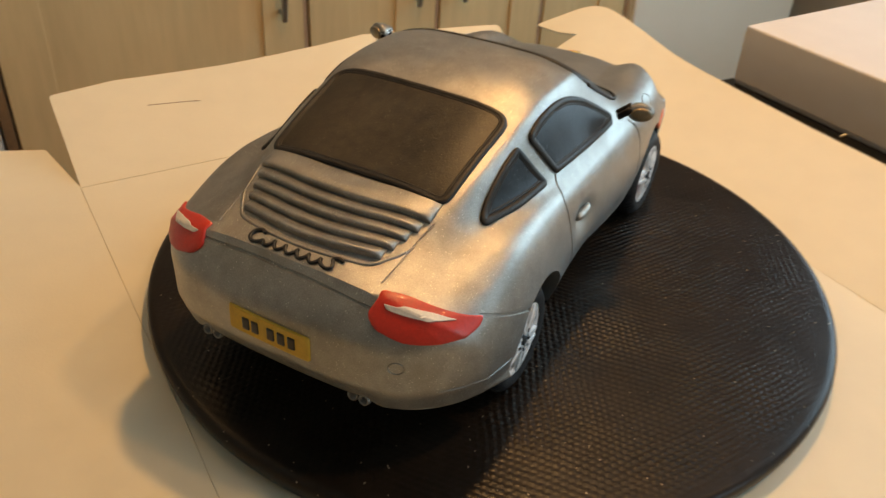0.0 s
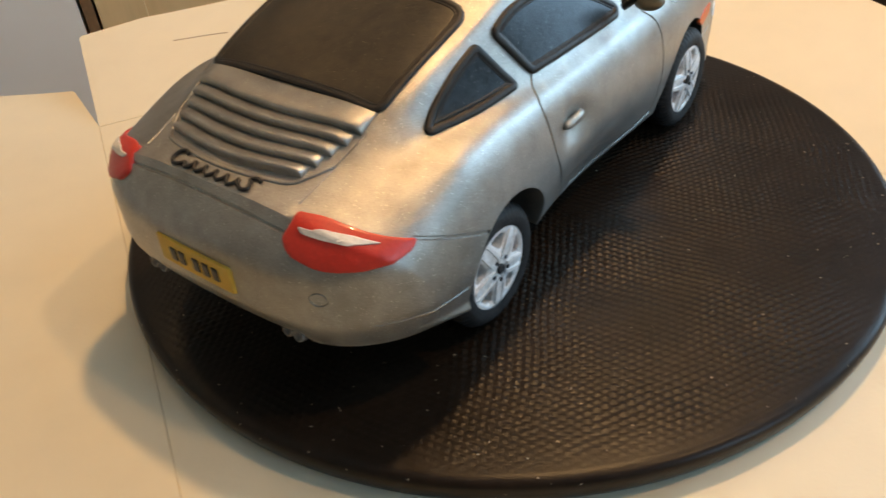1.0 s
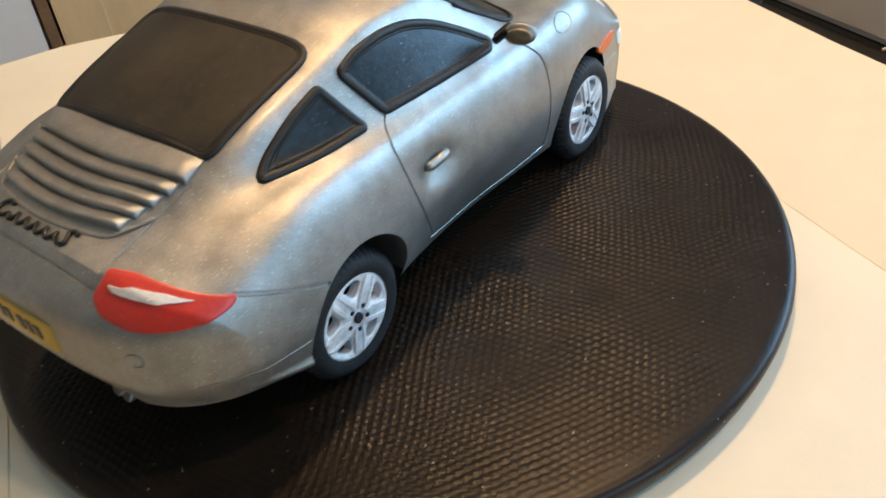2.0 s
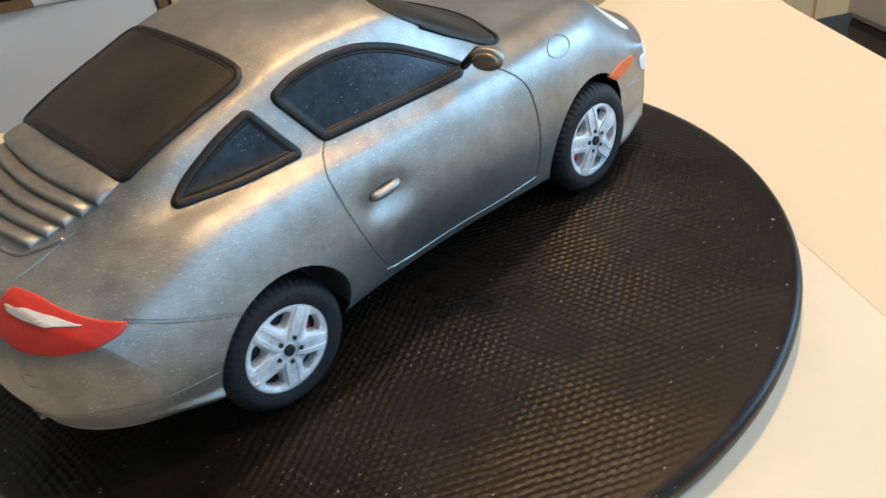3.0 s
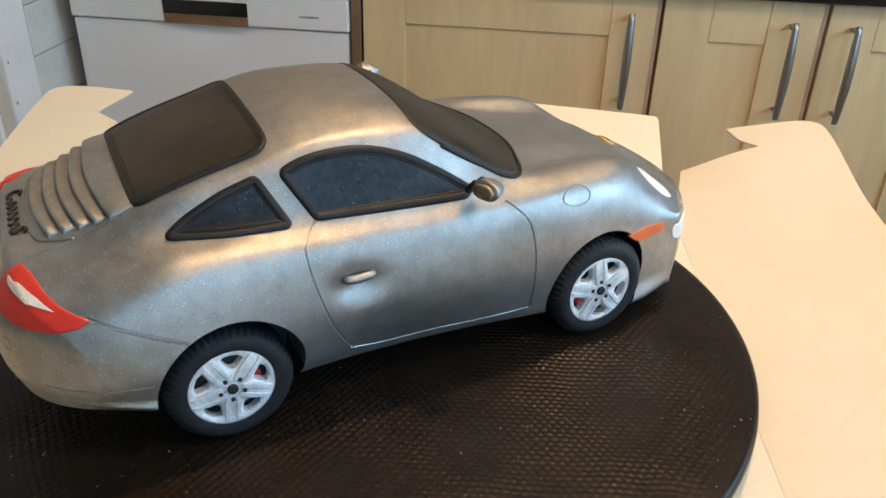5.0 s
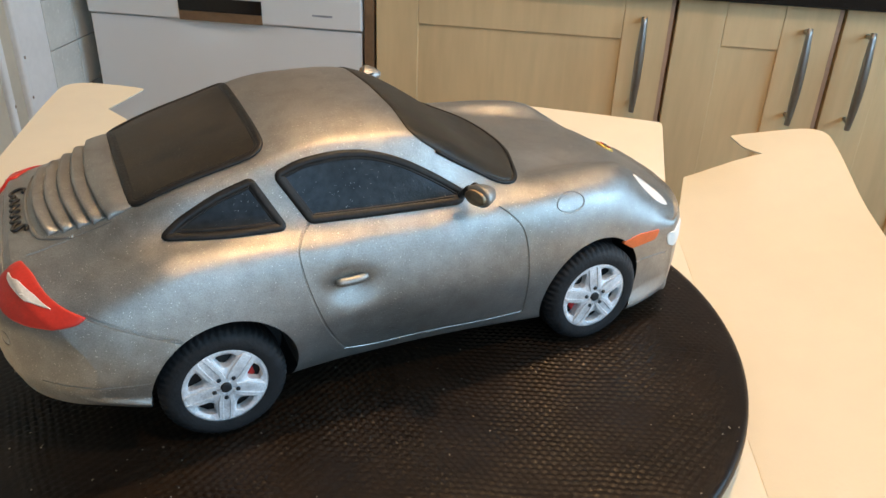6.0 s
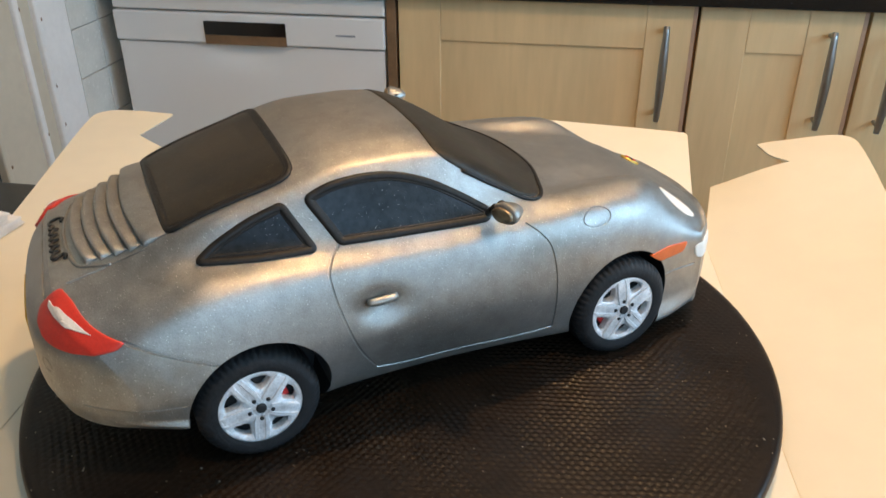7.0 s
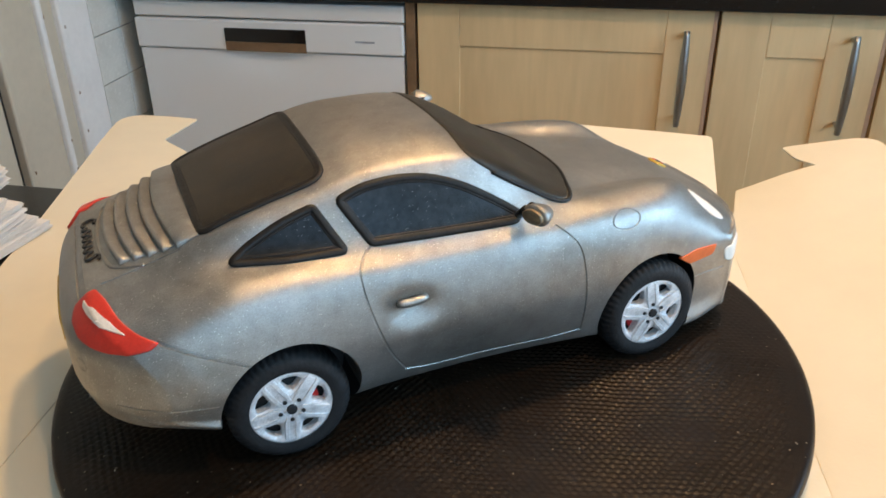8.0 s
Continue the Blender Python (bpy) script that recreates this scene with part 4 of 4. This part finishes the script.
# twin exhausts
for s in (-1, 1):
    ex = part("exhaust", lathe("shroud", [(0.0022, -0.010), (0.0022, -0.001)], DARK, "y", 20), car, "twin silver exhaust tips", Matrix.Translation((-0.1795, s * 0.0410, 0.0382)) @ Matrix.Rotation(radians(90), 4, "Z") @ Matrix.Rotation(radians(12), 4, "X"))
    for d in (-0.0029, 0.0029):
        part("tailpipe", lathe("tailpipe", [(0.0018, 0.001), (0.0018, 0.0048), (0.0026, 0.0048), (0.0028, 0.0042), (0.0028, -0.008)], EXHAUST, "y", 20), ex).matrix_basis = Matrix.Translation((d, 0, 0))

# door handles and mirrors
for s in (-1, 1):
    q = side([(-0.0468 + 0.0150 * j / 8, 0.0728 + 0.0008 * j / 8) for j in range(9)], s)
    part("door_handle", tube("door_handle", [p + no * (0.0002 + 0.0022 * math.sin(math.pi * j / 8) ** 0.6) for j, (p, no) in enumerate(q)], 0.0022, SILVER,
         taper=[0.75, 0.95, 1.0, 1.0, 1.0, 1.0, 0.95, 0.9, 0.7], sides=12), car, "silver icing door handle")
    bm = bmesh.new()
    bmesh.ops.create_uvsphere(bm, u_segments=32, v_segments=20, radius=1)
    for v in bm.verts:
        x, y, z = v.co
        v.co = Vector((0.0125 * x if x > 0 else 0.0030 * x, 0.0092 * y * (1 - 0.15 * max(x, 0)), 0.0064 * z * (1 - 0.2 * max(x, 0))))
    mir = part("mirror", from_bm("mirror", bm, SILVER, True), car, "silver icing door mirror", Matrix.Translation((0.0205, -0.0880, 0.1070) if s < 0 else (0.0310, 0.0885, 0.1112)) @ Matrix.Rotation(radians(-s * 24), 4, "Z") @ Matrix.Diagonal((0.80, 0.80, 0.82, 1)))
    for d in (-0.0035, 0.0025):
        far = 0.55 if s > 0 else 0.8
        part("mirror_arm", tube("mirror_arm", [(d + 0.0075 * far, -s * 0.0180 * far, -0.0050), (d + 0.0050 * far, -s * 0.0120 * far, -0.0005), (d + 0.0025, -s * 0.0065, 0.0025)], 0.0024, BEAD), mir, "dark mirror arm")
    part("mirror_glass", lathe("mirror_glass", [(0.0062, -0.0024), (0.0062, 0.0010), (0.0054, 0.0016), (0.0008, 0.0018)], BRONZE, "y", 28), mir, "bronze painted mirror face", Matrix.Translation((-0.0028, 0, 0.0)) @ Matrix.Rotation(radians(90), 4, "Z") @ Matrix.Diagonal((1.15, 1, 0.72, 1)))


# wheels
def tyre_mesh():
    R, h = TYRE_R, 0.0095
    prof = [(0.0195, -h), (0.0235, -h - 0.0012), (0.0263, -h + 0.0004), (0.0279, -h + 0.0018), (R, -h + 0.0036), (R, h - 0.0040), (0.0277, h - 0.0022), (0.0263, h), (0.0195, h)]
    me = lathe("tyre", prof, TYRE, "y", 212, False)
    for i, v in enumerate(me.vertices):
        r = math.hypot(v.co.x, v.co.z)
        if r > 0.0272 and i % 4 == 0:
            v.co.x *= 0.958
            v.co.z *= 0.958
    return me


def rim_mesh():
    """Five broad spokes with openings between them, cut from a shallow dish."""
    dish = lathe("rim", [(0.0005, -0.0030), (0.0070, -0.0030), (0.0165, -0.0016), (0.0185, -0.0026), (0.0202, -0.0020), (0.0202, 0.0025), (0.0005, 0.0012)], WHEEL, "y", 90)
    cuts = []
    for k in range(5):
        a = radians(90 + 36 + 72 * k)
        c, s = math.cos(a), math.sin(a)
        o = [(0.0100, 0.0), (0.0106, -0.0016), (0.0150, -0.0052), (0.0166, -0.0030), (0.0169, 0.0), (0.0166, 0.0030), (0.0150, 0.0052), (0.0106, 0.0016)]
        o = rounded(o, 0.0008, 3)
        bm = bmesh.new()
        f = bm.faces.new([bm.verts.new((p.x * c - p.y * s, -0.02, p.x * s + p.y * c)) for p in o])
        g = bmesh.ops.extrude_face_region(bm, geom=[f])["geom"]
        for v in g:
            if isinstance(v, bmesh.types.BMVert):
                v.co.y = 0.02
        cuts.append(from_bm("opening", bm, WHEEL))
        a = radians(90 + 72 * k)
        me = lathe("stud", [(0.0010, -0.02), (0.0010, 0.02)], WHEEL, "y", 8)
        me.transform(Matrix.Translation((0.0058 * math.cos(a), 0, 0.0058 * math.sin(a))))
        cuts.append(me)
    me = carve(dish, cuts)
    return me


TYRE_ME, RIM_ME = tyre_mesh(), rim_mesh()


def star_arm_mesh():
    """One raised arm of the rim's star: broad and flat, folded down along both edges."""
    rows = [(0.0042, 0.0028, -0.0034), (0.0080, 0.0038, -0.0034), (0.0130, 0.0037, -0.0031), (0.0176, 0.0036, -0.0026), (0.0190, 0.0024, -0.0022)]
    verts, faces = [], []
    for r, half, y in rows:
        for c, d in ((-1.0, 0.0016), (-0.92, 0.0), (-0.45, -0.0001), (-0.38, 0.0004), (0.38, 0.0004), (0.45, -0.0001), (0.92, 0.0), (1.0, 0.0016)):
            verts.append((c * half, y - 0.0004 + d, r))
    for i in range(len(rows) - 1):
        for k in range(7):
            faces.append((i * 8 + k, i * 8 + k + 1, (i + 1) * 8 + k + 1, (i + 1) * 8 + k))
    return mesh_of("star_arm", verts, faces, WHEEL, False)


ARM_ME = star_arm_mesh()
# black discs paint in the shade of the centre hole and bolt holes
HUB_HOLE_ME = lathe("hub_hole_disc", [(0.0025, 0.0), (0.0025, -0.0040), (0.0016, -0.0041)], DARK, "y", 16)
BOLT_HOLE_ME = lathe("bolt_hole_disc", [(0.0010, 0.0), (0.0010, -0.0010), (0.0005, -0.0011)], DARK, "y", 10)
BACK_ME = lathe("brake_disc", [(0.0185, 0.002), (0.0185, 0.0035)], DARK, "y", 40)
for x in (-HUB_X, HUB_X):
    for s in (-1, 1):
        w = new("wheel")
        w.parent = car
        tagged(w, "black icing tyre with a silver five-spoke rim")
        turn = -32 if x < 0 else -6
        w.matrix_basis = Matrix.Translation((x, s * ((HUB_Y if x < 0 else 0.0785) - 0.0075), HUB_Z)) @ Matrix.Diagonal((1, -s, 1, 1)) @ Matrix.Rotation(radians(turn), 4, "Y")
        part("tyre", TYRE_ME, w, "black icing tyre with tread notches")
        rim = part("rim", RIM_ME, w, "silver painted five-spoke rim", Matrix.Translation((0, -0.0068, 0)))
        for k in range(5):
            part("star_arm", ARM_ME, rim, "", Matrix.Rotation(radians(72 * k), 4, "Y"))
        part("hub_hole_disc", HUB_HOLE_ME, rim)
        for k in range(5):
            part("bolt_hole_disc", BOLT_HOLE_ME, rim, "", Matrix.Translation((0.0056 * math.cos(radians(90 + 72 * k)), -0.0030, 0.0056 * math.sin(radians(90 + 72 * k)))))
        part("brake_disc", BACK_ME, w, "black brake disc", Matrix.Translation((0, -0.0055, 0)))
        part("brake_caliper", box("brake_caliper", 0.0085, 0.0140, -0.0050, -0.0030, -0.0035, 0.0045, CALIPER, 0.0005), w, "red brake caliper", Matrix.Rotation(radians(-turn + (-14 if x < 0 else 148)), 4, "Y"))

# ------------------------------------------------------------------ papers on the worktop
# place of the near corner of each folded leaflet, its turn in degrees and how far its end stands up
PILE = [(-0.208, 0.273, 49, 0.002), (-0.216, 0.266, 45, 0.003), (-0.222, 0.262, 52, 0.005), (-0.223, 0.262, 47, 0.004), (-0.232, 0.251, 53, 0.006), (-0.226, 0.255, 36, 0.022)]
for k, (x, y, turn, curl) in enumerate(PILE):
    rot = Matrix.Rotation(radians(turn), 4, "Z")
    m = Matrix.Translation(Vector((x, y, 0.9002 + 0.0066 * k)) - rot @ Vector((0.095, -0.055, 0))) @ rot
    nx, ny, pages, leaves = 14, 8, 6, []
    for page in range(pages):
        bm = bmesh.new()
        slip, lift = 0.004 * random.uniform(-1, 0), curl * (0.75 + 0.5 * page / pages)
        g = [[bm.verts.new((-0.095 + slip + 0.19 * i / nx, -0.055 - 0.4 * slip + 0.11 * j / ny, 0.0010 * page + lift * (i / nx) ** 4 + 0.0008 * math.sin(3 * i / nx + k) * (j / ny))) for j in range(ny + 1)] for i in range(nx + 1)]
        fs = [bm.faces.new((g[i][j], g[i + 1][j], g[i + 1][j + 1], g[i][j + 1])) for i in range(nx) for j in range(ny)]
        for v in bmesh.ops.extrude_face_region(bm, geom=fs)["geom"]:
            if isinstance(v, bmesh.types.BMVert):
                v.co.z += 0.0004
        leaves.append(from_bm("page", bm, PAPER))
    p = part("folded_leaflet", leaves[0], None, "folded white printed leaflet in a loose pile on the worktop", m)
    tagged(p, "", "paper", "leaflets on the worktop")
    for leaf in leaves[1:]:
        part("page", leaf, p)
    for j in range(5):
        part("print_bar", box("print_bar", -0.060, 0.005 - 0.01 * (j % 3), -0.040 + 0.017 * j, -0.034 + 0.017 * j, 0.0050, 0.0066, PRINT, 0.0), p, "grey line of print")

# a crumb of card on the dark strip beside the closed box
crumb = part("card_crumb", box("card_crumb", -0.004, 0.004, -0.0012, 0.0012, 0, 0.002, CARD, 0.0004), None, "tiny crumb of pale card on the worktop", Matrix.Translation((0.3557, -0.1873, 0.8977)) @ Matrix.Rotation(radians(150), 4, "Z"))
tagged(crumb, "", "scrap")
